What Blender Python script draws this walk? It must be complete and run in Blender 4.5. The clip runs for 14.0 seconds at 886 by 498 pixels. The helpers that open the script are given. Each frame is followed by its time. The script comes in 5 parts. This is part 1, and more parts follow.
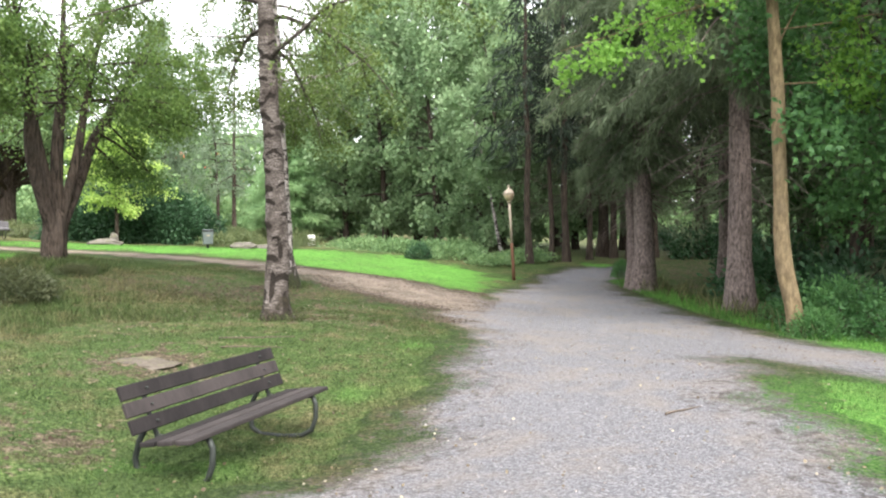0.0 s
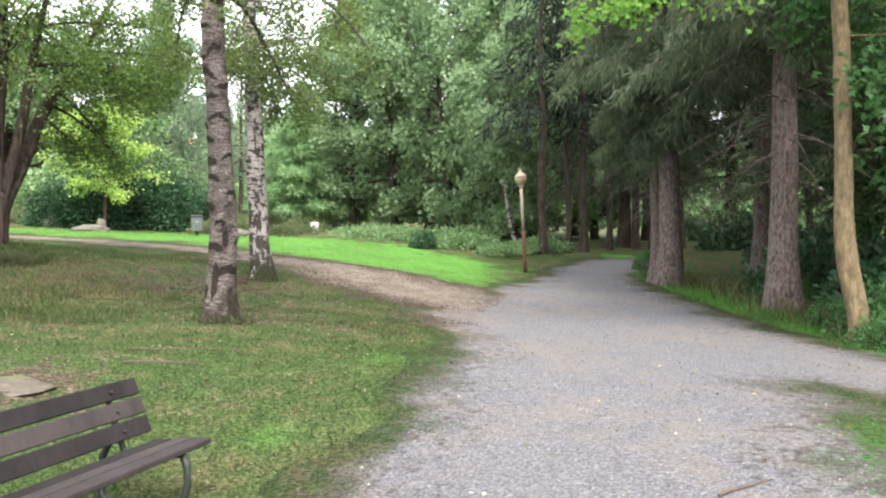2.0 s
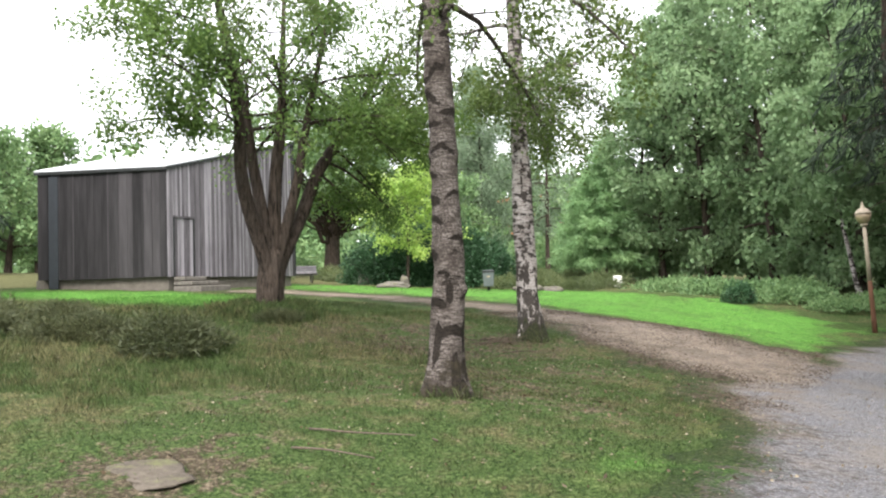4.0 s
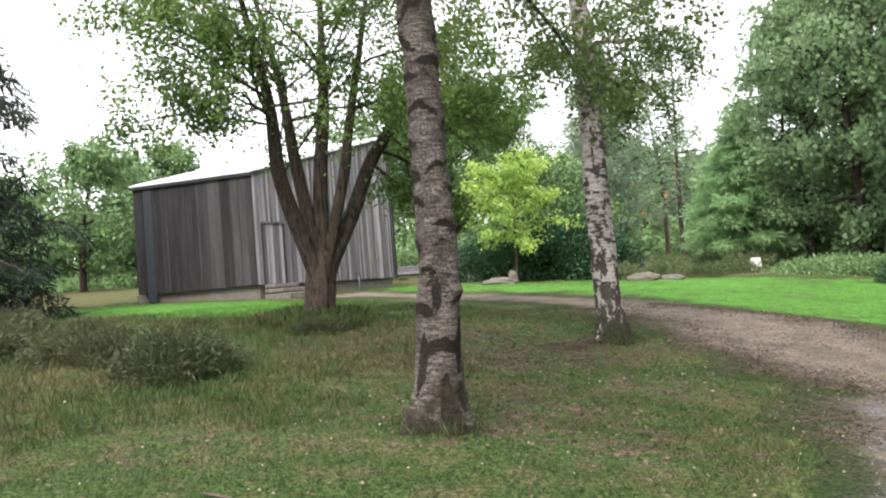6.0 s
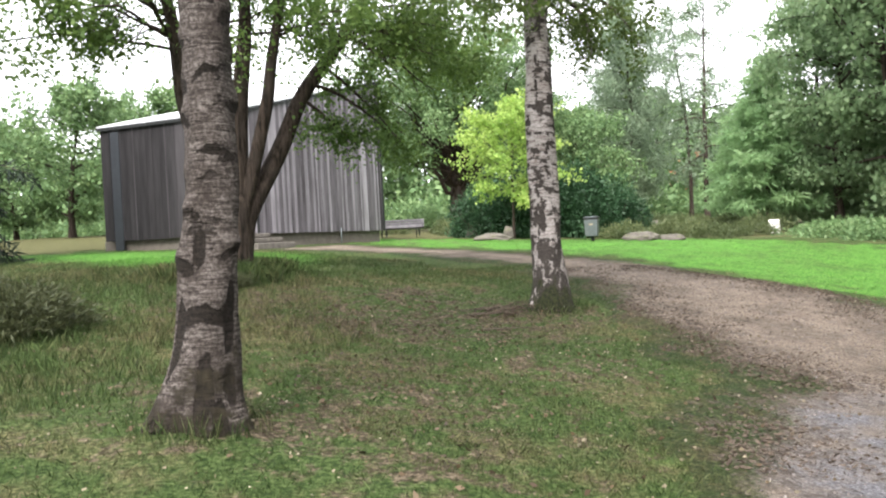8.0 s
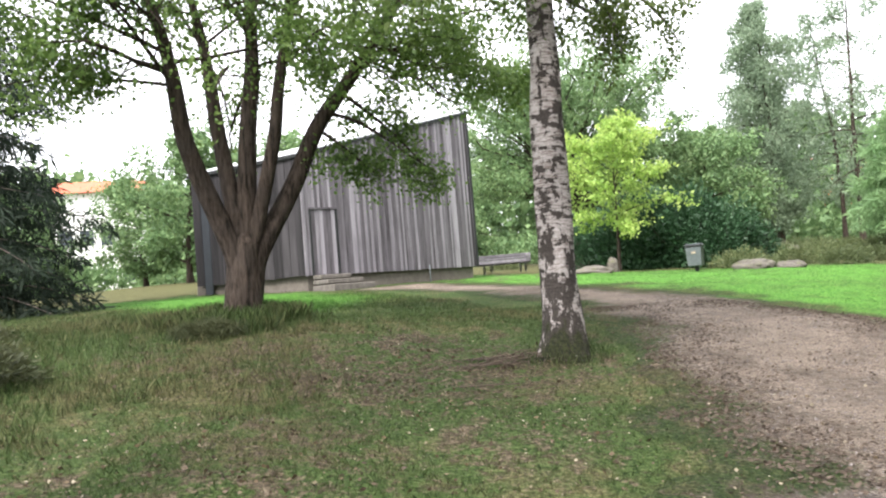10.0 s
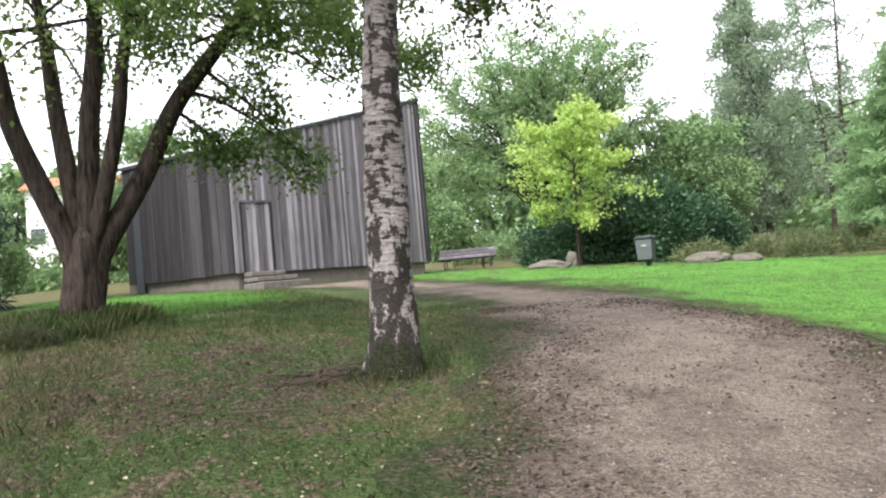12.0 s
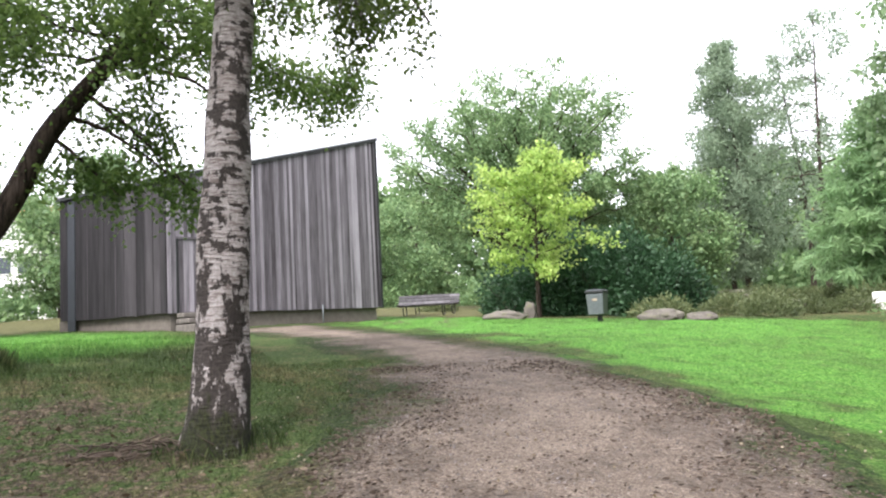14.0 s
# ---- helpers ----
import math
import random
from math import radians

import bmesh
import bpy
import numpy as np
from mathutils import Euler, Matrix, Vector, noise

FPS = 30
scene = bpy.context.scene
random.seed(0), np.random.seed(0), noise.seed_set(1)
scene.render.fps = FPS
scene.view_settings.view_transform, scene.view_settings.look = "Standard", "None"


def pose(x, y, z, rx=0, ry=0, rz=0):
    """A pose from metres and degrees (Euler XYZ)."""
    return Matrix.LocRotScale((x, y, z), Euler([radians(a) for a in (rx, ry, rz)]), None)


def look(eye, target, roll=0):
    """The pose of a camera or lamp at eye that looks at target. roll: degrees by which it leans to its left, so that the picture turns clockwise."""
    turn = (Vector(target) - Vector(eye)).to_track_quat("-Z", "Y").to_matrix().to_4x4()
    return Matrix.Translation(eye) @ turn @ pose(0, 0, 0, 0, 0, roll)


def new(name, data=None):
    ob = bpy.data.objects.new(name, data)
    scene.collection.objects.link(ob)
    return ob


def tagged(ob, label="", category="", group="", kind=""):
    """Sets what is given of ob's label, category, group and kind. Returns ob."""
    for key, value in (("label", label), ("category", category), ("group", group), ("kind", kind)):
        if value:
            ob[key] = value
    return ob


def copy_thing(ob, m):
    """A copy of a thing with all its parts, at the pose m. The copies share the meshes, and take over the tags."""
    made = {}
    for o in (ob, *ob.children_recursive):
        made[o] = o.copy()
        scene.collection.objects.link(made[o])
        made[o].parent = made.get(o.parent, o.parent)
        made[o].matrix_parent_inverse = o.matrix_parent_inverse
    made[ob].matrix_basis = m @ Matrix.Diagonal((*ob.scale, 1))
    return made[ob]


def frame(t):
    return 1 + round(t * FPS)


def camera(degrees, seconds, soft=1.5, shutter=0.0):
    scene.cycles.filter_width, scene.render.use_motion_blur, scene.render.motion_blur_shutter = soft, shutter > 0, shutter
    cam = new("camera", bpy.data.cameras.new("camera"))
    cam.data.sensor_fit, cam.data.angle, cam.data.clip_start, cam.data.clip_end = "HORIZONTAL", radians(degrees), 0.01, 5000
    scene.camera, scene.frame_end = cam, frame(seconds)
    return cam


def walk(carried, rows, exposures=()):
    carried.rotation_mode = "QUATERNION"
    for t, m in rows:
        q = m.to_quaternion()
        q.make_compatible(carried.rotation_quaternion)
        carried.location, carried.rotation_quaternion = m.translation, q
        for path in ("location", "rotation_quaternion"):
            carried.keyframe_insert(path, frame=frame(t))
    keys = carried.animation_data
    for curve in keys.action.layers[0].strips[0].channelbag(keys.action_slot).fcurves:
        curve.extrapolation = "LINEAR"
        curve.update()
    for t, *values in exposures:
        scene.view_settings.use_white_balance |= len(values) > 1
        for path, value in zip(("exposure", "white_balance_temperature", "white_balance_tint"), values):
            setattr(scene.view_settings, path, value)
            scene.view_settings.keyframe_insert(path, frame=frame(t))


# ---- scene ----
cam = camera(59.5, 14.0, 2.1)
PATH = [
    (0, (0.124, -0.132, 1.587), (-0.536, 1.756, 1.545), -1.1),
    (0.5, (0.107, 0.569, 1.543), (-0.468, 2.483, 1.47), -1.0),
    (1, (0.029, 1.199, 1.537), (-0.579, 3.103, 1.466), -0.7),
    (1.5, (-0.106, 1.811, 1.528), (-0.745, 3.704, 1.446), -1.1),
    (2, (-0.205, 2.377, 1.508), (-0.914, 4.246, 1.439), -0.8),
    (2.5, (-0.33, 3.017, 1.509), (-1.269, 4.782, 1.52), -0.7),
    (3, (-0.43, 3.583, 1.487), (-1.566, 5.227, 1.549), -1.0),
    (3.5, (-0.567, 4.225, 1.453), (-1.916, 5.699, 1.526), -0.6),
    (3.7, (-0.624, 4.483, 1.44), (-1.989, 5.943, 1.521), -1.1),
    (5.8, (-1.194, 7.146, 1.38), (-2.794, 8.341, 1.488), -4.7),
    (6, (-1.264, 7.399, 1.393), (-2.889, 8.56, 1.492), -4.6),
    (6.5, (-1.416, 8.05, 1.348), (-3.108, 9.112, 1.455), -3.9),
    (7, (-1.573, 8.641, 1.294), (-3.276, 9.688, 1.363), -3.5),
    (7.5, (-1.693, 9.248, 1.252), (-3.357, 10.358, 1.272), -3.4),
    (7.7, (-1.719, 9.48, 1.265), (-3.39, 10.579, 1.272), -3.3),
    (9.8, (-2.126, 12.017, 1.168), (-3.935, 12.867, 1.247), -5.3),
    (10, (-2.193, 12.272, 1.184), (-4.045, 13.02, 1.291), -4.7),
    (10.5, (-2.372, 12.889, 1.17), (-4.225, 13.626, 1.327), -4.1),
    (11, (-2.502, 13.416, 1.133), (-4.342, 14.179, 1.315), -3.0),
    (11.5, (-2.662, 14.032, 1.095), (-4.531, 14.734, 1.22), -4.2),
    (12, (-2.796, 14.551, 1.096), (-4.654, 15.284, 1.19), -5.1),
    (12.5, (-2.934, 15.053, 1.14), (-4.83, 15.677, 1.271), -4.9),
    (13, (-3.149, 15.427, 1.151), (-5.041, 16.044, 1.351), -4.7),
    (13.5, (-3.269, 15.79, 1.143), (-5.156, 16.415, 1.366), -4.2),
    (14, (-3.314, 16.09, 1.174), (-5.154, 16.847, 1.377), -3.1),
]
EXPOSURES = [(0.0, 1.86, 6500, 10), (2.0, 1.86, 6500, 10), (3.5, 1.62, 6500, 10), (6.0, 1.34, 6500, 11), (7.0, 1.38, 6480, 12), (7.7, 1.56, 6480, 12),
             (10.0, 1.7, 6430, 13), (12.0, 1.5, 6340, 15), (14.0, 1.58, 6300, 16.5)]
walk(cam, [(t, look(eye, target, roll)) for t, eye, target, roll in PATH], EXPOSURES)

# ---- world and light: bright overcast sky ----
SUN_UP, SUN_TURN = 52.0, 140.0
world = bpy.data.worlds.new("overcast")
scene.world = world
world.use_nodes = True
wn, wl = world.node_tree.nodes, world.node_tree.links
wn.clear()
sky = wn.new("ShaderNodeTexSky")
sky.sky_type = "NISHITA"
sky.sun_disc = False
sky.sun_elevation, sky.sun_rotation = radians(SUN_UP), radians(SUN_TURN)
sky.air_density, sky.dust_density, sky.ozone_density = 1.0, 4.0, 1.0
pale = wn.new("ShaderNodeHueSaturation")
pale.inputs["Saturation"].default_value = 0.18
veil = wn.new("ShaderNodeMix")
veil.data_type = "RGBA"
veil.inputs[0].default_value = 0.6
veil.inputs[7].default_value = (10.0, 10.2, 10.6, 1)
back = wn.new("ShaderNodeBackground")
back.inputs["Strength"].default_value = 0.14
wout = wn.new("ShaderNodeOutputWorld")
wl.new(sky.outputs[0], pale.inputs["Color"])
wl.new(pale.outputs[0], veil.inputs[6])
wl.new(veil.outputs[2], back.inputs["Color"])
wl.new(back.outputs[0], wout.inputs[0])
sun = new("sun", bpy.data.lights.new("sun", "SUN"))
sun.data.energy, sun.data.angle, sun.data.color = 2.3, radians(22), (1.0, 0.96, 0.9)
sun.matrix_world = look((0, 0, 60), Vector((0, 0, 60)) - Vector((
    math.sin(radians(SUN_TURN)) * math.cos(radians(SUN_UP)), math.cos(radians(SUN_TURN)) * math.cos(radians(SUN_UP)), math.sin(radians(SUN_UP)))))


# ---- materials ----
class Nodes:
    """A short way to write a node material."""

    def __init__(self, name):
        self.mat = bpy.data.materials.new(name)
        self.mat.use_nodes = True
        self.t = self.mat.node_tree
        self.t.nodes.clear()
        self.out = self.t.nodes.new("ShaderNodeOutputMaterial")

    def node(self, kind, **sockets):
        n = self.t.nodes.new("ShaderNode" + kind)
        for key, value in sockets.items():
            self.put(n.inputs[key.replace("_", " ")], value)
        return n

    def put(self, socket, value):
        if hasattr(value, "is_output"):
            self.t.links.new(value, socket)
        else:
            socket.default_value = value

    def where(self):
        return self.node("NewGeometry").outputs["Position"]

    def local(self):
        return self.node("TexCoord").outputs["Object"]

    def noise(self, scale, detail=4.0, rough=0.6, at=None, stretch=None):
        v = at or self.where()
        if stretch:
            m = self.node("Mapping", Vector=v)
            m.inputs["Scale"].default_value = stretch
            v = m.outputs[0]
        return self.node("TexNoise", Vector=v, Scale=scale, Detail=detail, Roughness=rough).outputs["Fac"]

    def ramp(self, fac, stops):
        r = self.node("ValToRGB", Fac=fac)
        e = r.color_ramp.elements
        while len(e) < len(stops):
            e.new(0.5)
        for el, (p, c) in zip(e, stops):
            el.position = p
            el.color = (*c, 1) if len(c) == 3 else c
        return r.outputs["Color"]

    def step(self, fac, lo, hi):
        n = self.node("MapRange", Value=fac)
        n.inputs["From Min"].default_value, n.inputs["From Max"].default_value = lo, hi
        return n.outputs[0]

    def mix(self, fac, a, b, how="MIX"):
        n = self.t.nodes.new("ShaderNodeMix")
        n.data_type, n.blend_type = "RGBA", how
        self.put(n.inputs[0], fac)
        for s, v in ((6, a), (7, b)):
            self.put(n.inputs[s], (*v, 1) if isinstance(v, tuple) and len(v) == 3 else v)
        return n.outputs[2]

    def math(self, op, a, b=0.0):
        n = self.t.nodes.new("ShaderNodeMath")
        n.operation = op
        self.put(n.inputs[0], a)
        self.put(n.inputs[1], b)
        return n.outputs[0]

    def attr(self, name):
        n = self.t.nodes.new("ShaderNodeAttribute")
        n.attribute_name = name
        return n.outputs["Fac"]

    def bump(self, height, strength, distance):
        return self.node("Bump", Height=height, Strength=strength, Distance=distance).outputs[0]

    def done(self, color, rough=0.9, normal=None, metal=0.0, gloss=0.3):
        p = self.node("BsdfPrincipled")
        self.put(p.inputs["Base Color"], (*color, 1) if isinstance(color, tuple) else color)
        self.put(p.inputs["Roughness"], rough)
        self.put(p.inputs["Metallic"], metal)
        self.put(p.inputs["Specular IOR Level"], gloss)
        if normal:
            self.put(p.inputs["Normal"], normal)
        self.t.links.new(p.outputs[0], self.out.inputs[0])
        return self.mat


def leaf_material(name, dark, mid, light, glow=0.35, gloss=0.3):
    """Leaves: colour varies from leaf to leaf and in broad patches; some light comes through."""
    n = Nodes(name)
    island = n.node("NewGeometry").outputs["Random Per Island"]
    patch = n.noise(0.55, 3)
    fac = n.math("ADD", n.math("MULTIPLY", island, 0.55), n.math("MULTIPLY", n.step(patch, 0.3, 0.7), 0.45))
    col = n.ramp(fac, [(0.0, dark), (0.5, mid), (1.0, light)])
    p = n.node("BsdfPrincipled", Base_Color=col, Roughness=0.55)
    p.inputs["Specular IOR Level"].default_value = gloss
    tr = n.node("BsdfTranslucent", Color=n.mix(0.35, col, light))
    m = n.node("MixShader", Fac=glow)
    n.t.links.new(p.outputs[0], m.inputs[1])
    n.t.links.new(tr.outputs[0], m.inputs[2])
    n.t.links.new(m.outputs[0], n.out.inputs[0])
    return n.mat


def grass_colour(n, blade=None):
    """Green, dry and bare ground by the 'lush' and 'soil' values carried by the mesh, broken up at several scales."""
    lush, soil = n.attr("lush"), n.attr("soil")
    fine, mid, broad = n.noise(26, 6, 0.75), n.noise(3.2, 5, 0.65), n.noise(0.5, 3)
    tone = blade or n.step(fine, 0.37, 0.63)
    meadow = n.ramp(tone, [(0.0, (0.0132, 0.0265, 0.00662)), (0.5, (0.0397, 0.0662, 0.0188)), (1.0, (0.0975, 0.132, 0.0464))])
    dry = n.ramp(tone, [(0.0, (0.0304, 0.0273, 0.0121)), (0.5, (0.087, 0.0789, 0.0364)), (1.0, (0.202, 0.18, 0.095))])
    lawn = n.ramp(tone, [(0.0, (0.0283, 0.0944, 0.0142)), (0.5, (0.0732, 0.195, 0.0307)), (1.0, (0.165, 0.325, 0.0708))])
    dirt = n.ramp(n.step(n.math("ADD", n.math("MULTIPLY", fine, 0.6), n.math("MULTIPLY", n.noise(9, 5, 0.7), 0.4)), 0.38, 0.64), [(0.0, (0.015, 0.0112, 0.0075)), (0.5, (0.0625, 0.0488, 0.0325)), (1.0, (0.213, 0.173, 0.122))])
    dryness = n.step(n.math("ADD", n.math("MULTIPLY", mid, 0.6), n.math("ADD", n.math("MULTIPLY", broad, 0.6), n.math("MULTIPLY", n.math("MAXIMUM", n.math("MULTIPLY", lush, -1.0), 0.0), 0.3))), 0.58, 0.72)
    col = n.mix(n.math("MULTIPLY", dryness, 0.75), meadow, dry)
    lawn = n.mix(n.math("MULTIPLY", n.step(n.math("ADD", n.math("MULTIPLY", mid, 0.5), n.math("MULTIPLY", broad, 0.5)), 0.46, 0.6), 0.55), lawn, meadow)
    col = n.mix(n.step(n.math("ADD", lush, n.math("MULTIPLY", n.math("SUBTRACT", mid, 0.5), 0.8)), 0.3, 0.7), col, lawn)
    return n.mix(n.step(n.math("ADD", soil, n.math("MULTIPLY", n.math("ADD", n.math("SUBTRACT", mid, 0.5), n.math("MULTIPLY", n.math("SUBTRACT", n.noise(9, 5, 0.7), 0.5), 1.1)), 1.8)), 0.42, 0.72), col, dirt), fine, mid


def ground_material():
    n = Nodes("grassy_ground")
    col, fine, mid = grass_colour(n)
    h = n.math("ADD", fine, n.math("MULTIPLY", mid, 1.5))
    return n.done(col, 0.95, n.bump(h, 0.8, 0.055), gloss=0.1)


def blade_material():
    n = Nodes("grass_blades")
    island = n.node("NewGeometry").outputs["Random Per Island"]
    col, _, _ = grass_colour(n, island)
    p = n.node("BsdfPrincipled", Base_Color=col, Roughness=0.6)
    p.inputs["Specular IOR Level"].default_value = 0.2
    tr = n.node("BsdfTranslucent", Color=col)
    m = n.node("MixShader", Fac=0.35)
    n.t.links.new(p.outputs[0], m.inputs[1])
    n.t.links.new(tr.outputs[0], m.inputs[2])
    n.t.links.new(m.outputs[0], n.out.inputs[0])
    return n.mat


def gravel_material():
    """Gravel that frays into turf and trodden soil at its edges ('edge' is metres inside the path)."""
    n = Nodes("fine_gravel")
    v = n.node("TexVoronoi", Vector=n.where(), Scale=70.0)
    grain = n.node("SeparateColor", Color=v.outputs["Color"]).outputs[0]
    fine, mid, broad, grit = n.noise(38, 6, 0.8), n.noise(2.2, 6, 0.7), n.noise(0.45, 3), n.noise(9, 5, 0.75)
    tone = n.math("ADD", n.math("MULTIPLY", grain, 0.4), n.math("MULTIPLY", n.step(fine, 0.36, 0.64), 0.6))
    grey = n.ramp(tone, [(0.0, (0.0896, 0.087, 0.0934)), (0.5, (0.218, 0.212, 0.228)), (0.85, (0.384, 0.376, 0.392)), (1.0, (0.64, 0.627, 0.627))])
    brown = n.ramp(tone, [(0.0, (0.077, 0.0588, 0.0434)), (0.5, (0.287, 0.228, 0.179)), (0.85, (0.49, 0.406, 0.333)), (1.0, (0.7, 0.7, 0.63))])
    worn = n.step(n.math("ADD", n.attr("brown"), n.math("MULTIPLY", n.math("SUBTRACT", mid, 0.5), 1.3)), 0.25, 0.8)
    col = n.mix(worn, grey, brown)
    col = n.mix(n.math("MULTIPLY", n.step(n.math("ADD", n.math("MULTIPLY", broad, 0.5), n.math("MULTIPLY", mid, 0.5)), 0.47, 0.62), 0.45), col, (0.34, 0.28, 0.225))
    col = n.mix(n.math("MULTIPLY", n.step(n.math("ADD", grit, n.math("MULTIPLY", n.math("SUBTRACT", 0.7, n.attr("edge")), 0.16)), 0.52, 0.64), 0.72), col, n.ramp(fine, [(0.3, (0.03, 0.023, 0.019)), (0.6, (0.1, 0.08, 0.067))]))
    blot, clods = n.noise(1.25, 6, 0.72), n.noise(17, 5, 0.8)
    col = n.mix(n.math("MULTIPLY", n.math("MULTIPLY", worn, n.step(blot, 0.48, 0.6)), 0.85), col, n.ramp(clods, [(0.38, (0.04, 0.031, 0.023)), (0.5, (0.17, 0.135, 0.105)), (0.64, (0.4, 0.335, 0.275))]))
    col = n.mix(n.math("MULTIPLY", n.math("MULTIPLY", worn, n.step(n.math("ADD", n.math("MULTIPLY", clods, 0.7), n.math("MULTIPLY", n.noise(60, 4, 0.7), 0.3)), 0.5, 0.6)), 0.5), col, (0.075, 0.059, 0.05))
    col = n.mix(n.math("MULTIPLY", n.math("MULTIPLY", worn, n.step(blot, 0.46, 0.34)), 0.4), col, (0.4, 0.325, 0.255))
    turf, tf, tm = grass_colour(n)
    fray = n.math("ADD", n.math("MULTIPLY", n.math("SUBTRACT", mid, 0.5), 1.2), n.math("ADD", n.math("MULTIPLY", n.math("SUBTRACT", grit, 0.5), 1.6), n.math("MULTIPLY", n.math("SUBTRACT", fine, 0.5), 1.3)))
    col = n.mix(n.step(n.math("ADD", n.attr("edge"), fray), -0.12, 0.28), turf, col)
    h = n.math("ADD", n.math("MULTIPLY", v.outputs["Distance"], 0.5), n.math("ADD", fine, n.math("MULTIPLY", n.math("ADD", n.math("ADD", mid, clods), grit), 1.8)))
    return n.done(col, 0.92, n.bump(h, 1.0, 0.06), gloss=0.15)


def birch_bark(name, dusk):
    """Pale bark with black cross marks; dusk raises the share of brown and black."""
    n = Nodes(name)
    at = n.local()
    marks = n.noise(1.0, 5, 0.6, at, (4.6, 4.6, 13.0))
    plates = n.noise(1.0, 5, 0.62, at, (8.5, 8.5, 4.2))
    lines = n.noise(1.0, 4, 0.6, at, (7.0, 7.0, 45.0))
    broad = n.noise(1.1, 3, 0.5, at)
    speck = n.noise(45, 5, 0.75, at, (1, 1, 0.5))
    base = n.attr("rough_base")
    k = 0.66 - 0.44 * dusk
    white = n.ramp(speck, [(0.25, (0.36 * k, 0.31 * k, 0.29 * k)), (0.55, (0.6 * k, 0.55 * k, 0.52 * k)), (0.8, (0.76 * k, 0.72 * k, 0.69 * k))])
    tan = n.mix(n.math("MULTIPLY", n.step(lines, 0.5, 0.6), 0.8 - 0.35 * dusk), white, (0.2 * k, 0.155 * k, 0.135 * k))
    tan = n.mix(n.math("MULTIPLY", n.step(broad, 0.5, 0.65), 0.35), tan, (0.22 * k, 0.17 * k, 0.145 * k))
    black = n.ramp(speck, [(0.3, (0.018, 0.016, 0.014)), (0.7, (0.075, 0.062, 0.054))])
    m1 = n.step(n.math("ADD", marks, n.math("MULTIPLY", n.math("SUBTRACT", plates, 0.5), 0.55)), 0.525 - 0.02 * dusk, 0.555)
    m2 = n.step(n.math("ADD", plates, n.math("MULTIPLY", base, 0.13)), 0.565, 0.6)
    m = n.math("MAXIMUM", m1, m2)
    col = n.mix(m, tan, black)
    h = n.math("ADD", n.math("MULTIPLY", m, -0.9), n.math("ADD", speck, n.math("MULTIPLY", lines, 1.2)))
    moss = n.step(n.math("ADD", base, n.math("MULTIPLY", n.math("SUBTRACT", plates, 0.5), 1.5)), 1.16, 1.34)
    col = n.mix(n.math("MULTIPLY", moss, 0.8), col, n.ramp(speck, [(0.42, (0.006, 0.007, 0.003)), (0.6, (0.032, 0.045, 0.008))]))
    return n.done(col, 0.85, n.bump(h, 0.9, 0.035), gloss=0.2)


def knobbly_birch_bark(name):
    """Old birch: grey-brown skin with fine rings; 'scar' marks the black brows over old branches and the upright splits."""
    n = Nodes(name)
    at = n.local()
    knots = n.noise(1.0, 3, 0.55, at, (3.6, 3.6, 6.5))
    rings = n.noise(1.0, 5, 0.65, at, (7.0, 7.0, 60.0))
    speck = n.noise(40, 6, 0.8, at)
    broad = n.noise(2.2, 4, 0.6, at)
    frays = n.noise(14, 5, 0.7, at, (1, 1, 0.5))
    base, scar = n.attr("rough_base"), n.attr("scar")
    skin = n.ramp(n.math("ADD", n.math("MULTIPLY", speck, 0.55), n.math("MULTIPLY", rings, 0.45)), [(0.4, (0.02, 0.016, 0.014)), (0.5, (0.092, 0.076, 0.067)), (0.59, (0.26, 0.23, 0.21))])
    skin = n.mix(n.math("MULTIPLY", n.step(broad, 0.47, 0.58), 0.75), skin, n.ramp(speck, [(0.3, (0.02, 0.016, 0.014)), (0.7, (0.085, 0.067, 0.056))]))
    skin = n.mix(n.math("MULTIPLY", n.step(rings, 0.58, 0.66), 0.6), skin, (0.05, 0.04, 0.034))
    black = n.ramp(speck, [(0.35, (0.006, 0.005, 0.004)), (0.65, (0.042, 0.033, 0.027))])
    m = n.step(n.math("ADD", scar, n.math("ADD", n.math("MULTIPLY", n.math("SUBTRACT", frays, 0.5), 1.3), n.math("MULTIPLY", n.math("SUBTRACT", broad, 0.5), 0.9))), 0.2, 0.32)
    m = n.math("MAXIMUM", m, n.math("MULTIPLY", n.step(knots, 0.6, 0.65), 0.7))
    col = n.mix(m, skin, black)
    foot = n.step(n.math("ADD", base, n.math("MULTIPLY", n.math("SUBTRACT", knots, 0.5), 1.8)), 1.1, 1.24)
    col = n.mix(n.math("MULTIPLY", foot, 0.85), col, n.ramp(frays, [(0.35, (0.014, 0.011, 0.008)), (0.65, (0.05, 0.042, 0.026))]))
    h = n.math("ADD", n.math("MULTIPLY", m, -1.2), n.math("ADD", n.math("MULTIPLY", speck, 0.8), n.math("ADD", rings, n.math("MULTIPLY", knots, 1.2))))
    return n.done(col, 0.9, n.bump(h, 1.0, 0.04), gloss=0.15)


def bark(name, dark, light, scale=10.0, stretch=(1, 1, 0.18), depth=0.04):
    n = Nodes(name)
    at = n.local()
    ridges = n.noise(scale, 6, 0.7, at, stretch)
    blot = n.noise(2.5, 4, 0.6, at)
    col = n.mix(n.step(ridges, 0.37, 0.63), dark, light)
    col = n.mix(n.math("MULTIPLY", n.step(blot, 0.45, 0.7), 0.5), col, tuple(0.55 * a + 0.02 for a in light))
    return n.done(col, 0.95, n.bump(ridges, 0.9, depth), gloss=0.15)


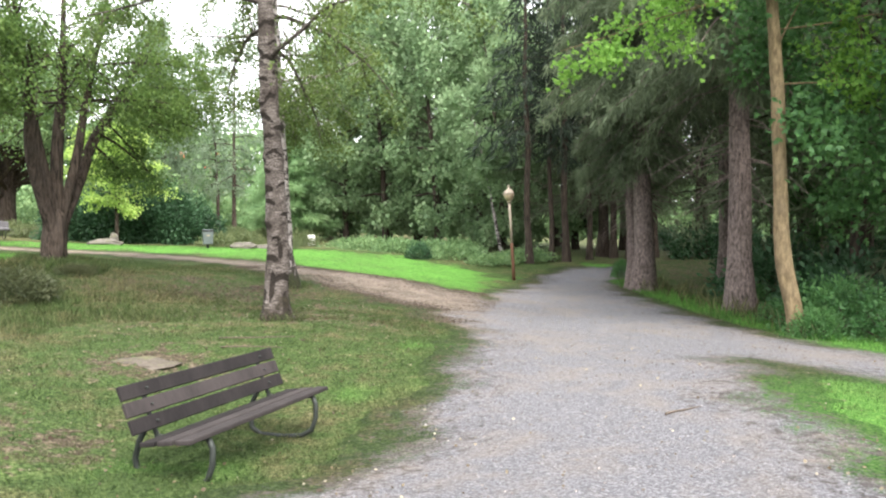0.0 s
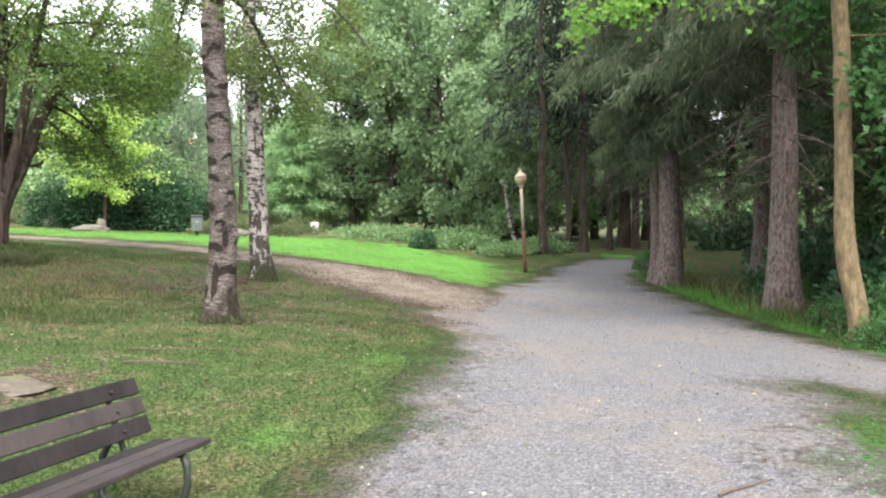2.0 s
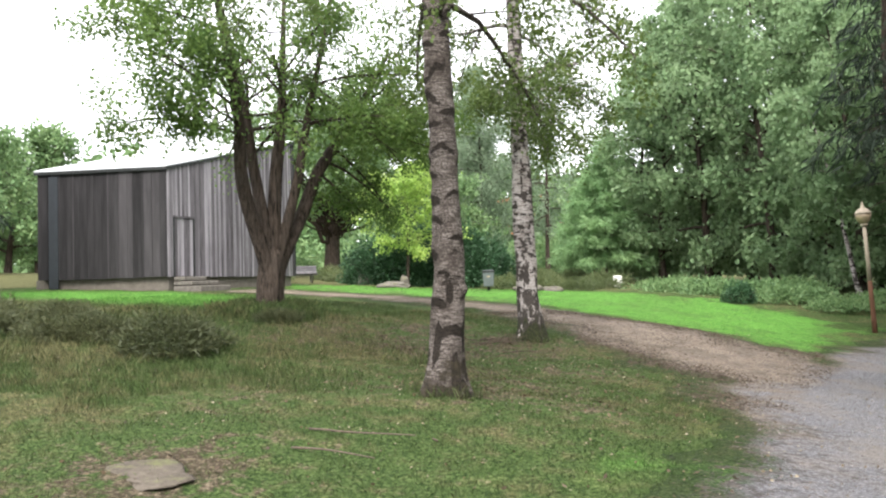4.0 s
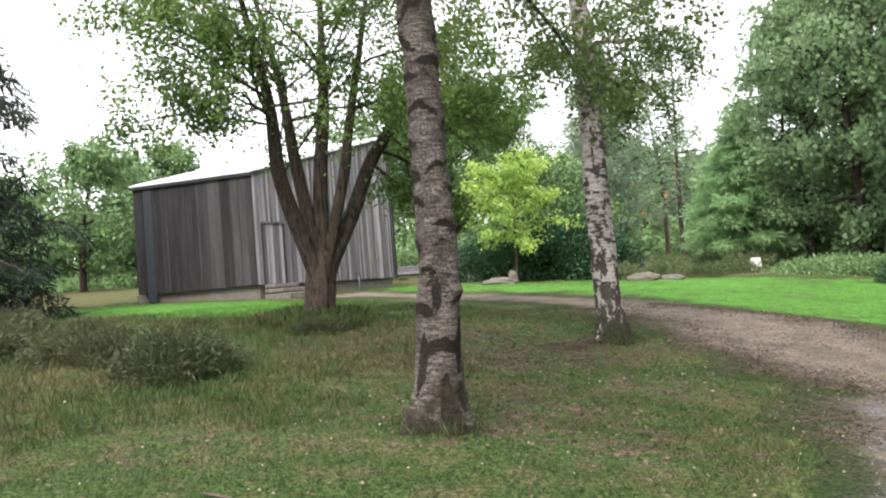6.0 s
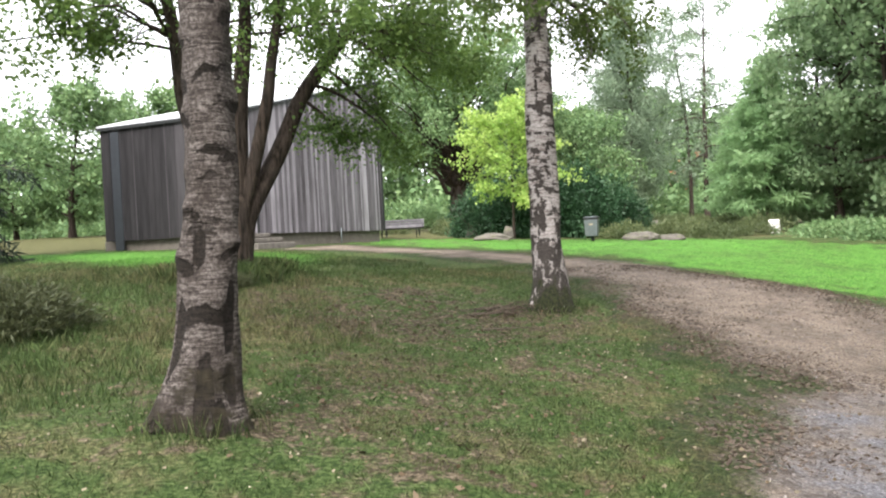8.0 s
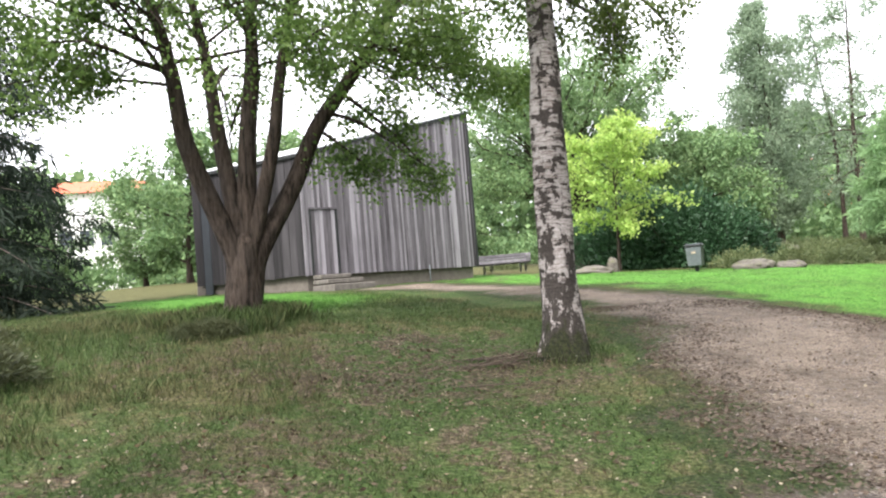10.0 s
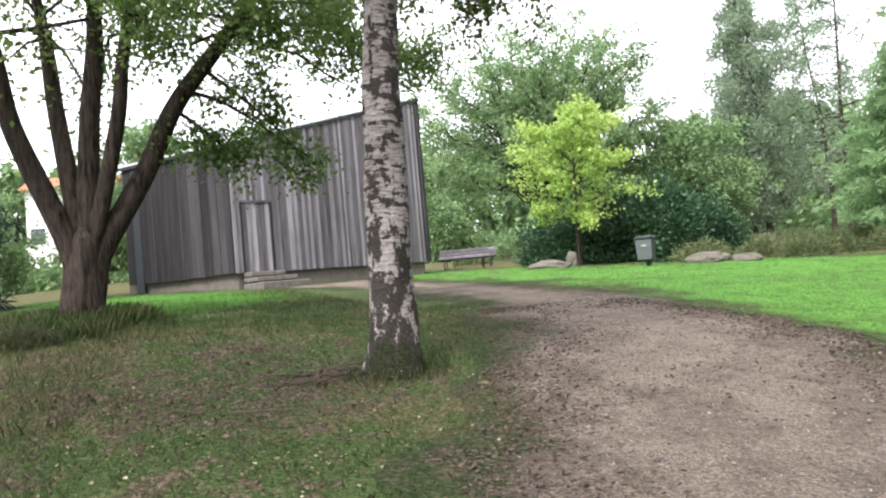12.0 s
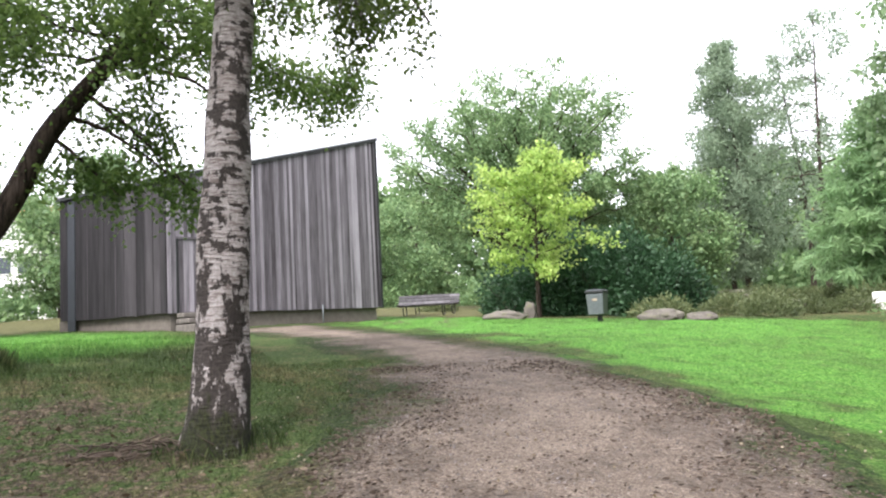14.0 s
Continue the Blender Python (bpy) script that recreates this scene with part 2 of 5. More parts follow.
def weathered_boards(name, dark, light):
    n = Nodes(name)
    at = n.local()
    rnd = n.node("ObjectInfo").outputs["Random"]
    shift = n.node("CombineXYZ", X=n.math("MULTIPLY", rnd, 37.0), Y=n.math("MULTIPLY", rnd, 91.0), Z=n.math("MULTIPLY", rnd, 53.0)).outputs[0]
    vec = n.t.nodes.new("ShaderNodeVectorMath")
    n.put(vec.inputs[0], at)
    n.put(vec.inputs[1], shift)
    grain = n.noise(30, 6, 0.7, vec.outputs[0], (1, 1, 0.05))
    stain = n.noise(2.0, 4, 0.6, vec.outputs[0], (2, 2, 0.22))
    tone = n.math("ADD", n.math("MULTIPLY", grain, 0.6), n.math("ADD", n.math("MULTIPLY", n.math("POWER", rnd, 1.6), 0.6), n.math("MULTIPLY", n.math("SUBTRACT", stain, 0.5), 0.9)))
    col = n.ramp(tone, [(0.12, dark), (0.55, tuple(0.62 * a + 0.38 * b for a, b in zip(dark, light))), (0.98, light)])
    return n.done(col, 0.85, n.bump(grain, 0.5, 0.006), gloss=0.2)


def stone_material(name, dark, light):
    n = Nodes(name)
    a, b, moss = n.noise(18, 6, 0.75), n.noise(2.2, 4), n.noise(4.5, 5, 0.7)
    col = n.ramp(n.math("ADD", n.math("MULTIPLY", a, 0.5), n.math("MULTIPLY", b, 0.5)), [(0.3, dark), (0.7, light)])
    col = n.mix(n.math("MULTIPLY", n.step(moss, 0.52, 0.66), 0.7), col, (0.11, 0.12, 0.045))
    return n.done(col, 0.95, n.bump(n.math("ADD", a, b), 0.7, 0.03), gloss=0.15)


def plain(name, color, rough=0.7, metal=0.0, scale=14.0, vary=0.35, stretch=None):
    n = Nodes(name)
    f = n.noise(scale, 5, 0.65, n.local(), stretch)
    col = n.mix(n.step(f, 0.25, 0.75), tuple(c * (1 - vary) for c in color), tuple(min(1, c * (1 + vary)) for c in color))
    return n.done(col, rough, n.bump(f, 0.25, 0.01), metal)


GROUND, BLADES, GRAVEL = ground_material(), blade_material(), gravel_material()
BIRCH, BIRCH_DUSKY = birch_bark("birch_bark", 0.0), knobbly_birch_bark("knobbly_birch_bark")
GREY_BARK = bark("grey_brown_bark", (0.01, 0.008, 0.006), (0.085, 0.064, 0.05), 18, (1, 1, 0.14), 0.07)
SPRUCE_BARK = bark("spruce_bark", (0.04, 0.032, 0.029), (0.215, 0.167, 0.152), 16, (1, 1, 0.45))
MAPLE_BARK = bark("maple_bark", (0.085, 0.062, 0.035), (0.23, 0.172, 0.1), 12, (1, 1, 0.35), 0.02)
LEAF_BIRCH = leaf_material("birch_leaves", (0.03, 0.056, 0.014), (0.078, 0.122, 0.03), (0.155, 0.205, 0.055), 0.42)
LEAF_MULTI = leaf_material("broad_leaves", (0.028, 0.066, 0.016), (0.085, 0.15, 0.035), (0.18, 0.26, 0.07), 0.5)
LEAF_YELLOW = leaf_material("yellow_leaves", (0.09, 0.185, 0.03), (0.27, 0.42, 0.085), (0.58, 0.68, 0.23), 0.5)
LEAF_DARK = leaf_material("evergreen_shrub_leaves", (0.01, 0.03, 0.012), (0.028, 0.075, 0.03), (0.07, 0.145, 0.065), 0.25, 0.35)
LEAF_OAK = leaf_material("oak_leaves", (0.045, 0.094, 0.036), (0.125, 0.215, 0.084), (0.27, 0.37, 0.17), 0.36)
# Bank foliage: darker copy of the maple green, the wood's shade put in.
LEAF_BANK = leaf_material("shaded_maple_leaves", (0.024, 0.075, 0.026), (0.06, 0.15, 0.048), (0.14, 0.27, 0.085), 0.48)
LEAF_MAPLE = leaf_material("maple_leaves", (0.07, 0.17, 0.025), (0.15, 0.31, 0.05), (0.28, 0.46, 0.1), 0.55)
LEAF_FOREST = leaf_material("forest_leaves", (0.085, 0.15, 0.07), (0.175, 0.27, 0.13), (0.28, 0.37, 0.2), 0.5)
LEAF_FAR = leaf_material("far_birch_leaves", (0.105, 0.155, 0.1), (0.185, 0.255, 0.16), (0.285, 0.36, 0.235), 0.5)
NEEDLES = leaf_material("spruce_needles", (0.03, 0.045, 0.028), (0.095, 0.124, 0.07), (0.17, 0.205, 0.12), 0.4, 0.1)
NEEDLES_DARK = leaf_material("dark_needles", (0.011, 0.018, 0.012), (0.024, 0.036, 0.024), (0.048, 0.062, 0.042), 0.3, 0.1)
NEEDLES_SOFT = leaf_material("larch_needles", (0.1, 0.2, 0.085), (0.19, 0.32, 0.14), (0.29, 0.42, 0.2), 0.5)
HEATHER = leaf_material("heather", (0.022, 0.03, 0.012), (0.055, 0.066, 0.027), (0.11, 0.11, 0.055), 0.3)
WEEDS = leaf_material("rough_weeds", (0.03, 0.045, 0.018), (0.085, 0.115, 0.045), (0.19, 0.21, 0.095), 0.35)
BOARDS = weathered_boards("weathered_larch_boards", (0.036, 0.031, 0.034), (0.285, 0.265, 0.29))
# Other hut walls: darker stained boards, with that side's shade put into the colour.
BOARDS_SHADED = weathered_boards("dark_shaded_larch_boards", (0.011, 0.01, 0.0108), (0.06, 0.055, 0.059))
PLANKS_GREY = weathered_boards("silver_grey_planks", (0.05, 0.047, 0.05), (0.2, 0.19, 0.2))
PLANKS = weathered_boards("dark_stained_planks", (0.009, 0.0075, 0.0075), (0.04, 0.033, 0.032))
IRON = plain("blackened_iron", (0.03, 0.034, 0.03), 0.6, 0.3)
ROOFING = plain("pale_metal_roof", (0.62, 0.63, 0.65), 0.45, 0.2, 3.0, 0.08)
CONCRETE = plain("grey_concrete", (0.12, 0.105, 0.09), 0.95, 0, 6, 0.25)
STEP_STONE = plain("worn_step_stone", (0.12, 0.108, 0.095), 0.95, 0, 7, 0.4)
ROCK = stone_material("mossy_rock", (0.045, 0.04, 0.033), (0.17, 0.155, 0.135))
STONE_PALE = stone_material("pale_trodden_stone", (0.04, 0.032, 0.025), (0.14, 0.12, 0.098))
BLUISH_BOARD = plain("blue_grey_board", (0.034, 0.038, 0.044), 0.5, 0.3, 4, 0.15)
ZINC = plain("grey_metal", (0.13, 0.145, 0.15), 0.45, 0.6, 9, 0.2)
BLACK = plain("black_plastic", (0.02, 0.022, 0.022), 0.5)
OLD_WHITE = plain("worn_white_paint", (0.27, 0.225, 0.175), 0.8, 0, 11, 0.45, (1, 1, 0.15))
RUSTY = plain("rusty_brown_paint", (0.1, 0.045, 0.025), 0.8, 0, 14, 0.45, (1, 1, 0.2))
GLOBE = plain("milky_lamp_glass", (0.27, 0.21, 0.14), 0.35, 0, 6, 0.3)
WHITE = plain("whitewashed_stone", (0.72, 0.72, 0.68), 0.9, 0, 8, 0.15)
PLASTER = plain("white_plaster", (0.75, 0.74, 0.72), 0.9, 0, 1.2, 0.08)
RED_TILE = plain("red_roof_tiles", (0.42, 0.11, 0.06), 0.85, 0, 2.0, 0.25)
BRICKWORK = plain("orange_red_facade", (0.55, 0.2, 0.11), 0.9, 0, 2.0, 0.2)
GLASS_DARK = plain("dark_window_glass", (0.05, 0.06, 0.07), 0.1, 0, 2.0, 0.2)
DEAD_LEAF = leaf_material("fallen_leaves", (0.04, 0.026, 0.014), (0.11, 0.08, 0.045), (0.42, 0.38, 0.28), 0.1)
OLD_LEAF = leaf_material("brown_dead_leaves", (0.02, 0.013, 0.009), (0.06, 0.04, 0.025), (0.16, 0.115, 0.065), 0.1)
PEBBLE = leaf_material("loose_stones", (0.035, 0.028, 0.025), (0.12, 0.1, 0.092), (0.3, 0.27, 0.25), 0.0)
TWIG = plain("dry_twigs", (0.075, 0.056, 0.042), 0.9, 0, 20, 0.4)


# ---- building blocks ----
def rng_of(seed):
    return np.random.default_rng(seed)


class Shape:
    """Vertices and faces gathered for one mesh."""

    def __init__(self):
        self.v, self.f, self.n, self.lines = [], [], 0, []

    def add(self, verts, faces):
        self.v.append(np.asarray(verts, float).reshape(-1, 3))
        self.f.extend([[i + self.n for i in f] for f in faces])
        self.n += len(self.v[-1])
        return self

    def box(self, lo, hi, m=None):
        (a, b, c), (d, e, f) = lo, hi
        vs = np.array([(a, b, c), (d, b, c), (d, e, c), (a, e, c), (a, b, f), (d, b, f), (d, e, f), (a, e, f)], float)
        if m is not None:
            vs = np.array([(m @ Vector(v))[:] for v in vs])
        return self.add(vs, [(0, 3, 2, 1), (4, 5, 6, 7), (0, 1, 5, 4), (1, 2, 6, 5), (2, 3, 7, 6), (3, 0, 4, 7)])

    def tube(self, pts, radii, sides=6, cap=True):
        pts = np.asarray(pts, float)
        self.lines.append((pts, radii, sides))
        radii = np.broadcast_to(np.asarray(radii, float), (len(pts),))
        d = np.gradient(pts, axis=0)
        d /= np.linalg.norm(d, axis=1, keepdims=True) + 1e-9
        ref = np.array([1.0, 0, 0]) if abs(d[0][0]) < 0.8 else np.array([0, 1.0, 0])
        rings, k = [], np.arange(sides) * 2 * np.pi / sides
        for p, t, r in zip(pts, d, radii):
            ref = ref - t * (ref @ t)
            ref /= np.linalg.norm(ref)
            b = np.cross(t, ref)
            rings.append(p + r * (np.cos(k)[:, None] * ref + np.sin(k)[:, None] * b))
        faces = [(i * sides + j, i * sides + (j + 1) % sides, (i + 1) * sides + (j + 1) % sides, (i + 1) * sides + j)
                 for i in range(len(pts) - 1) for j in range(sides)]
        if cap:
            faces += [tuple(range(sides))[::-1], tuple(range((len(pts) - 1) * sides, len(pts) * sides))]
        return self.add(np.concatenate(rings), faces)

    def lathe(self, profile, sides=16, centre=(0, 0, 0)):
        k = np.arange(sides) * 2 * np.pi / sides
        vs = [(centre[0] + r * math.cos(a), centre[1] + r * math.sin(a), centre[2] + z) for r, z in profile for a in k]
        n = len(profile)
        faces = [(i * sides + j, i * sides + (j + 1) % sides, (i + 1) * sides + (j + 1) % sides, (i + 1) * sides + j)
                 for i in range(n - 1) for j in range(sides)]
        return self.add(vs, faces + [tuple(range(sides))[::-1], tuple(range((n - 1) * sides, n * sides))])

    def mesh(self, name, material, smooth=True):
        me = bpy.data.meshes.new(name)
        me.from_pydata(np.concatenate(self.v).tolist(), [], self.f)
        me.materials.append(material)
        if smooth:
            me.shade_smooth()
        return me


def quads_mesh(name, corners, material):
    """A mesh of loose four-cornered leaves: corners is (n, 4, 3)."""
    n = len(corners)
    me = bpy.data.meshes.new(name)
    me.vertices.add(n * 4)
    me.vertices.foreach_set("co", np.ascontiguousarray(corners, dtype=np.float32).ravel())
    me.loops.add(n * 4)
    me.loops.foreach_set("vertex_index", np.arange(n * 4, dtype=np.int32))
    me.polygons.add(n)
    me.polygons.foreach_set("loop_start", np.arange(0, n * 4, 4, dtype=np.int32))
    me.update(calc_edges=True)
    me.materials.append(material)
    return me


def thing(name, at=(0, 0, 0), rz=0.0, label="", category="", group="", kind=""):
    ob = new(name)
    ob.empty_display_size = 0.2
    ob.matrix_basis = pose(*at, 0, 0, rz)
    return tagged(ob, label, category, group, kind)


def part(name, shape, material, parent, label="", smooth=True, bevel=0.0):
    me = shape if isinstance(shape, bpy.types.Mesh) else shape.mesh(name, material, smooth)
    if bevel:
        bm = bmesh.new()
        bm.from_mesh(me)
        bmesh.ops.bevel(bm, geom=bm.edges[:], offset=bevel, segments=1, affect="EDGES")
        bm.to_mesh(me)
        bm.free()
    ob = new(name, me)
    ob.parent = parent
    return tagged(ob, label)


def unit(v):
    return v / (np.linalg.norm(v, axis=-1, keepdims=True) + 1e-9)


def leaves(rng, spots, axis, length, width, jitter=0.35):
    """Diamond leaves that start at spots and run along axis; corners as quads_mesh takes them."""
    n = len(spots)
    axis = unit(axis)
    side = unit(np.cross(axis, rng.normal(size=(n, 3))))
    up = np.cross(axis, side)
    s = (1 + jitter * rng.uniform(-1, 1, (n, 1)))
    L, W = length * s, width * s
    mid = spots + axis * L * 0.45 + up * W * 0.12
    return np.stack([spots, mid + side * W * 0.5, spots + axis * L, mid - side * W * 0.5], 1)


def lobed(rng, spots, axis, size):
    """Hand-shaped leaves: three pointed lobes spread from one stalk."""
    axis = unit(axis)
    side = unit(np.cross(axis, rng.normal(size=axis.shape)))
    out = []
    for turn, k in ((-0.85, 0.8), (0.0, 1.0), (0.85, 0.8)):
        a = axis * math.cos(turn) + side * math.sin(turn)
        b = side * math.cos(turn) - axis * math.sin(turn)
        tip = spots + a * size * k
        mid = spots + a * size * k * 0.45
        out.append(np.stack([spots, mid + b * size * 0.24, tip, mid - b * size * 0.24], 1))
    return np.concatenate(out)


# ---- the lie of the land ----
PLANE = (0.057, -0.0272, 0.0037)
MOUNDS = [  # centre x, y, spread, rise
    (-14, 12, 5, 0.145),
    (-15, 27, 5, 0.255),
    (-8, 8, 4, -0.174),
    (-27, 18, 8, 0.337),
    (-5, 17, 4, -0.249),
    (-7, 27, 4, -0.506),
    (-30, 40, 14, -0.013),
    (-55, 55, 22, 0.830),
    (5, 22, 9, -0.600),
    (-9, 18, 3, 0.024),
    (0, 4, 6, -0.187),
    (-55, 15, 16, 1.098),
    (-18, 5, 8, 0.323),
    (-6.5, 10.4, 1.6, 0.141),
    (-13.9, 13.8, 2.2, 0.129),
    (-10.4, 11.5, 2, -0.157),
    (-10, 14.8, 1.6, -0.134),
    (-41.5, 15, 6, 0.365),
    (-3.6, 6, 1.6, -0.281),
    (1, 8, 2.5, 0.147),
    (-8.5, 20.5, 2, 0.123),
]


def ground_z(x, y):
    x, y = np.asarray(x, float), np.asarray(y, float)
    z = PLANE[0] + PLANE[1] * np.clip(x, -90, 60) + PLANE[2] * np.clip(y, -60, 120)
    for a, b, s, k in MOUNDS:
        z = z + k * np.exp(-((x - a) ** 2 + (y - b) ** 2) / (2 * s * s))
    return z


def inside(poly, x, y, soft):
    """How far a place lies inside a polygon, from -1 (soft metres outside) to 1."""
    p = np.array(poly, float)
    q = np.roll(p, -1, 0)
    best, odd = np.full(x.shape, 1e9), np.zeros(x.shape, bool)
    for (ax, ay), (bx, by) in zip(p, q):
        dx, dy = bx - ax, by - ay
        t = np.clip(((x - ax) * dx + (y - ay) * dy) / (dx * dx + dy * dy), 0, 1)
        best = np.minimum(best, np.hypot(x - ax - t * dx, y - ay - t * dy))
        if ay != by:
            odd ^= ((ay > y) != (by > y)) & (x < (bx - ax) * (y - ay) / (by - ay) + ax)
    return np.clip(np.where(odd, best, -best) / soft, -1, 1)


MAIN_PATH = [(-3.0, -40), (-2.9, 0), (-2.75, 4.1), (-2.6, 6.1), (-3.1, 9.6), (-3.8, 12.6), (-5.0, 14.0), (-5.8, 15.4), (-5.5, 19.2), (-6.0, 24.5),
             (-6.2, 29.5), (-5.6, 31.8), (-3.3, 33.2), (-2.4, 31.5), (-3.5, 28.2), (-2.3, 23.5), (-0.7, 19.4), (1.2, 14.8), (2.5, 12.8), (6.5, 9.3), (24, -4), (22, -7),
             (5.2, 7.0), (1.9, 9.8), (0.5, 11.1), (0.75, 7.9), (1.3, 6.3), (1.7, 3), (1.9, 0), (2.0, -40)]
SIDE_PATH = [(-3.5, 13.0), (-4.8, 14.3), (-5.75, 15.7), (-7.3, 16.75), (-8.6, 17.3), (-10.8, 18.55), (-13.7, 19.6), (-19, 19.3), (-24.3, 18.0), (-25.2, 21.0), (-20, 21.2),
             (-14.2, 21.5), (-11.2, 21.5), (-9.0, 21.1), (-7.1, 20.5), (-5.2, 19.3), (-4, 17)]
LAWN = [(-5.8, 20.6), (-7.3, 21.2), (-9.1, 21.8), (-11.3, 22.1), (-14.2, 22.3), (-20, 22.2), (-25, 21.8), (-31.5, 25.5), (-33, 28.5), (-26.5, 28), (-19, 29.5), (-12, 30.5), (-7.4, 28.6), (-6.6, 25)]
LAWN_HUT = [(-14.8, 15.2), (-19, 17.6), (-24, 16.9), (-28.6, 13.8), (-30, 11), (-23, 12.2), (-17, 13.0)]
VERGE = [(-2.45, 4), (-2.25, 6.2), (-2.75, 9.5), (-3.8, 12.5), (-5.2, 11.5), (-4.6, 8), (-5.2, 4), (-4.5, -6), (-2.6, -6)]
WORN = [((-7.2, 11.4), 1.0, 0.6), ((-8.3, 13.2), 1.6, 0.55), ((-9.9, 15.6), 1.6, 0.75), ((-11.6, 13.8), 1.5, 0.6), ((-6.45, 7.55), 0.7, 0.95), ((-5.9, 4.6), 0.8, 0.6),
        ((-8.4, 9.3), 0.8, 0.5), ((-6.0, 12.6), 1.2, 0.5), ((-9.8, 16.6), 0.7, 0.7), ((-7.3, 14.8), 1.0, 0.6), ((-7.1, 12.8), 0.9, 0.75), ((-5.5, 12.0), 0.6, 0.65), ((-10.6, 14.4), 1.2, 0.75),
        ((-12.0, 13.6), 0.9, 0.65), ((-11.5, 15.5), 0.8, 0.8), ((-6.5, 11.7), 0.6, 0.7), ((-12.2, 12.5), 0.9, 0.55), ((-5.1, 4.7), 0.6, 0.8), ((-8.6, 11.0), 0.5, 0.6)]
WORN += [((-23.5 - 0.6 * i, 22.7 + 0.3 * i), 0.3, 0.85) for i in range(13)] + [((-21.0 - 0.7 * i, 23.2 + 0.31 * i), 0.28, 0.75) for i in range(12)]


def wobble(x, y, scale, seed=0.0):
    """Smooth unevenness between about -1 and 1."""
    out = np.zeros(np.shape(x))
    for i, (a, b) in enumerate(((1.0, 0.31), (-0.57, 0.9), (0.83, -0.72), (0.2, 1.13), (1.41, 0.67))):
        out += np.sin((x * a + y * b) * scale * (1 + 0.37 * i) + seed + 1.7 * i) / 2.4
    return out


def on_path(x, y):
    x, y = np.asarray(x, float), np.asarray(y, float)
    w = 0.2 * wobble(x, y, 1.7) + 0.07 * wobble(x, y, 6.0, 2.0)
    a = inside(MAIN_PATH, x, y, 2.0) * 2.0
    b = inside(SIDE_PATH, x, y, 2.0) * 2.0 - 0.25 * np.clip((-x - 14) / 6, 0, 1)
    return np.maximum(a, b) + w, b - a


def covers(x, y):
    """Lushness and bareness of the turf."""
    edge = on_path(x, y)[0]
    lush = np.maximum.reduce([inside(LAWN, x, y, 1.2) * 0.6 + 0.4 + 0.28 * wobble(x, y, 2.3, 3.0) + 0.12 * wobble(x, y, 7.0, 1.0), (inside(LAWN_HUT, x, y, 1.5) * 0.5 + 0.5) * 0.9, (inside(VERGE, x, y, 1.2) * 0.5 + 0.5) * 0.3 + 0.14 * wobble(x, y, 1.9, 2.0) * (inside(VERGE, x, y, 1.2) > -0.9)])
    lush = np.maximum(lush, 0.55 * np.clip(1.9 - np.hypot(x - 2.4, y - 7.3) / 2.2, 0, 1))
    soil = np.zeros(x.shape)
    for (a, b), s, k in WORN:
        soil = np.maximum(soil, k * np.exp(-((x - a) ** 2 + (y - b) ** 2) / (2 * s * s)))
    soil = np.maximum(soil, 0.2 * np.clip(1.6 - np.hypot((x + 9) / 6, (y - 12) / 6), 0, 1))
    soil = np.maximum(soil * 0.9, 0.37 * np.clip(1 + edge / 0.8, 0, 1))
    soil = np.maximum(soil, 0.36 * np.clip((y - 30 - 0.25 * np.abs(x + 8)) / 4, 0, 1) * (x > -16))
    bank = x - 1.2 + (y - 14.8) * 0.358
    soil = np.maximum(soil, 0.5 * np.clip((bank - 1.3) / 1.5, 0, 1) * (y > 10))
    lush = np.maximum(lush, 0.8 * np.clip(bank / 0.3, 0, 1) * np.clip((2.0 - bank) / 0.8, 0, 1) * (y > 11) * (y < 34))
    hay = np.clip((-x - 30.5) / 2, 0, 1) * np.clip((24 - y) / 3, 0, 1) + np.clip((y - 31 - 0.5 * (x + 20)) / 4, 0, 1) * (x < -18)
    hay = np.maximum(hay, 0.14 * np.clip(1.4 - np.hypot(x + 12.6, (y - 9.6) * 0.8) / 4, 0, 1))
    lush = np.where(hay > 0.05, -hay, lush)
    return np.clip(lush, -1, 1), np.clip(soil, 0, 1)


def graded(lo, hi, step, reach):
    """Grid lines: even between lo and hi, then ever wider out to reach."""
    out, inner, d, p = [], list(np.arange(lo, hi, step)), step, hi
    far = []
    while p < reach:
        far.append(p)
        d *= 1.25
        p += d
    near, d, p = [], step, lo
    while p > -reach:
        d *= 1.25
        p -= d
        near.append(p)
    return np.array(near[::-1] + inner + far)


def sheet(name, xs, ys, height, material):
    X, Y = np.meshgrid(xs, ys)
    Z = height(X, Y)
    w = len(xs)
    i = (np.arange(len(ys) - 1)[:, None] * w + np.arange(w - 1)[None]).ravel()
    me = bpy.data.meshes.new(name)
    me.from_pydata(np.stack([X, Y, Z], -1).reshape(-1, 3).tolist(), [], np.stack([i, i + 1, i + w + 1, i + w], 1).tolist())
    me.materials.append(material)
    me.shade_smooth()
    return me, X.ravel(), Y.ravel()


def carry(me, name, values):
    a = me.attributes.new(name, "FLOAT", "POINT")
    a.data.foreach_set("value", np.asarray(values, np.float32).ravel())


def turf_z(x, y):
    near = np.clip(1.5 - np.hypot(x + 8, y - 14) / 45, 0, 1)
    return ground_z(x, y) + near * (0.02 * wobble(x, y, 2.1, 4.0) + 0.012 * wobble(x, y, 7.0, 1.0)) * np.clip(-on_path(x, y)[0] - 0.3, 0.1, 1)


me, X, Y = sheet("ground", graded(-33, 5, 0.2, 900), graded(0, 36, 0.2, 900), turf_z, GROUND)
lush, soil = covers(X, Y)
carry(me, "lush", lush)
carry(me, "soil", soil)
tagged(new("ground", me), "grassy parkland ground with worn and mossy patches", "ground", kind="structure")


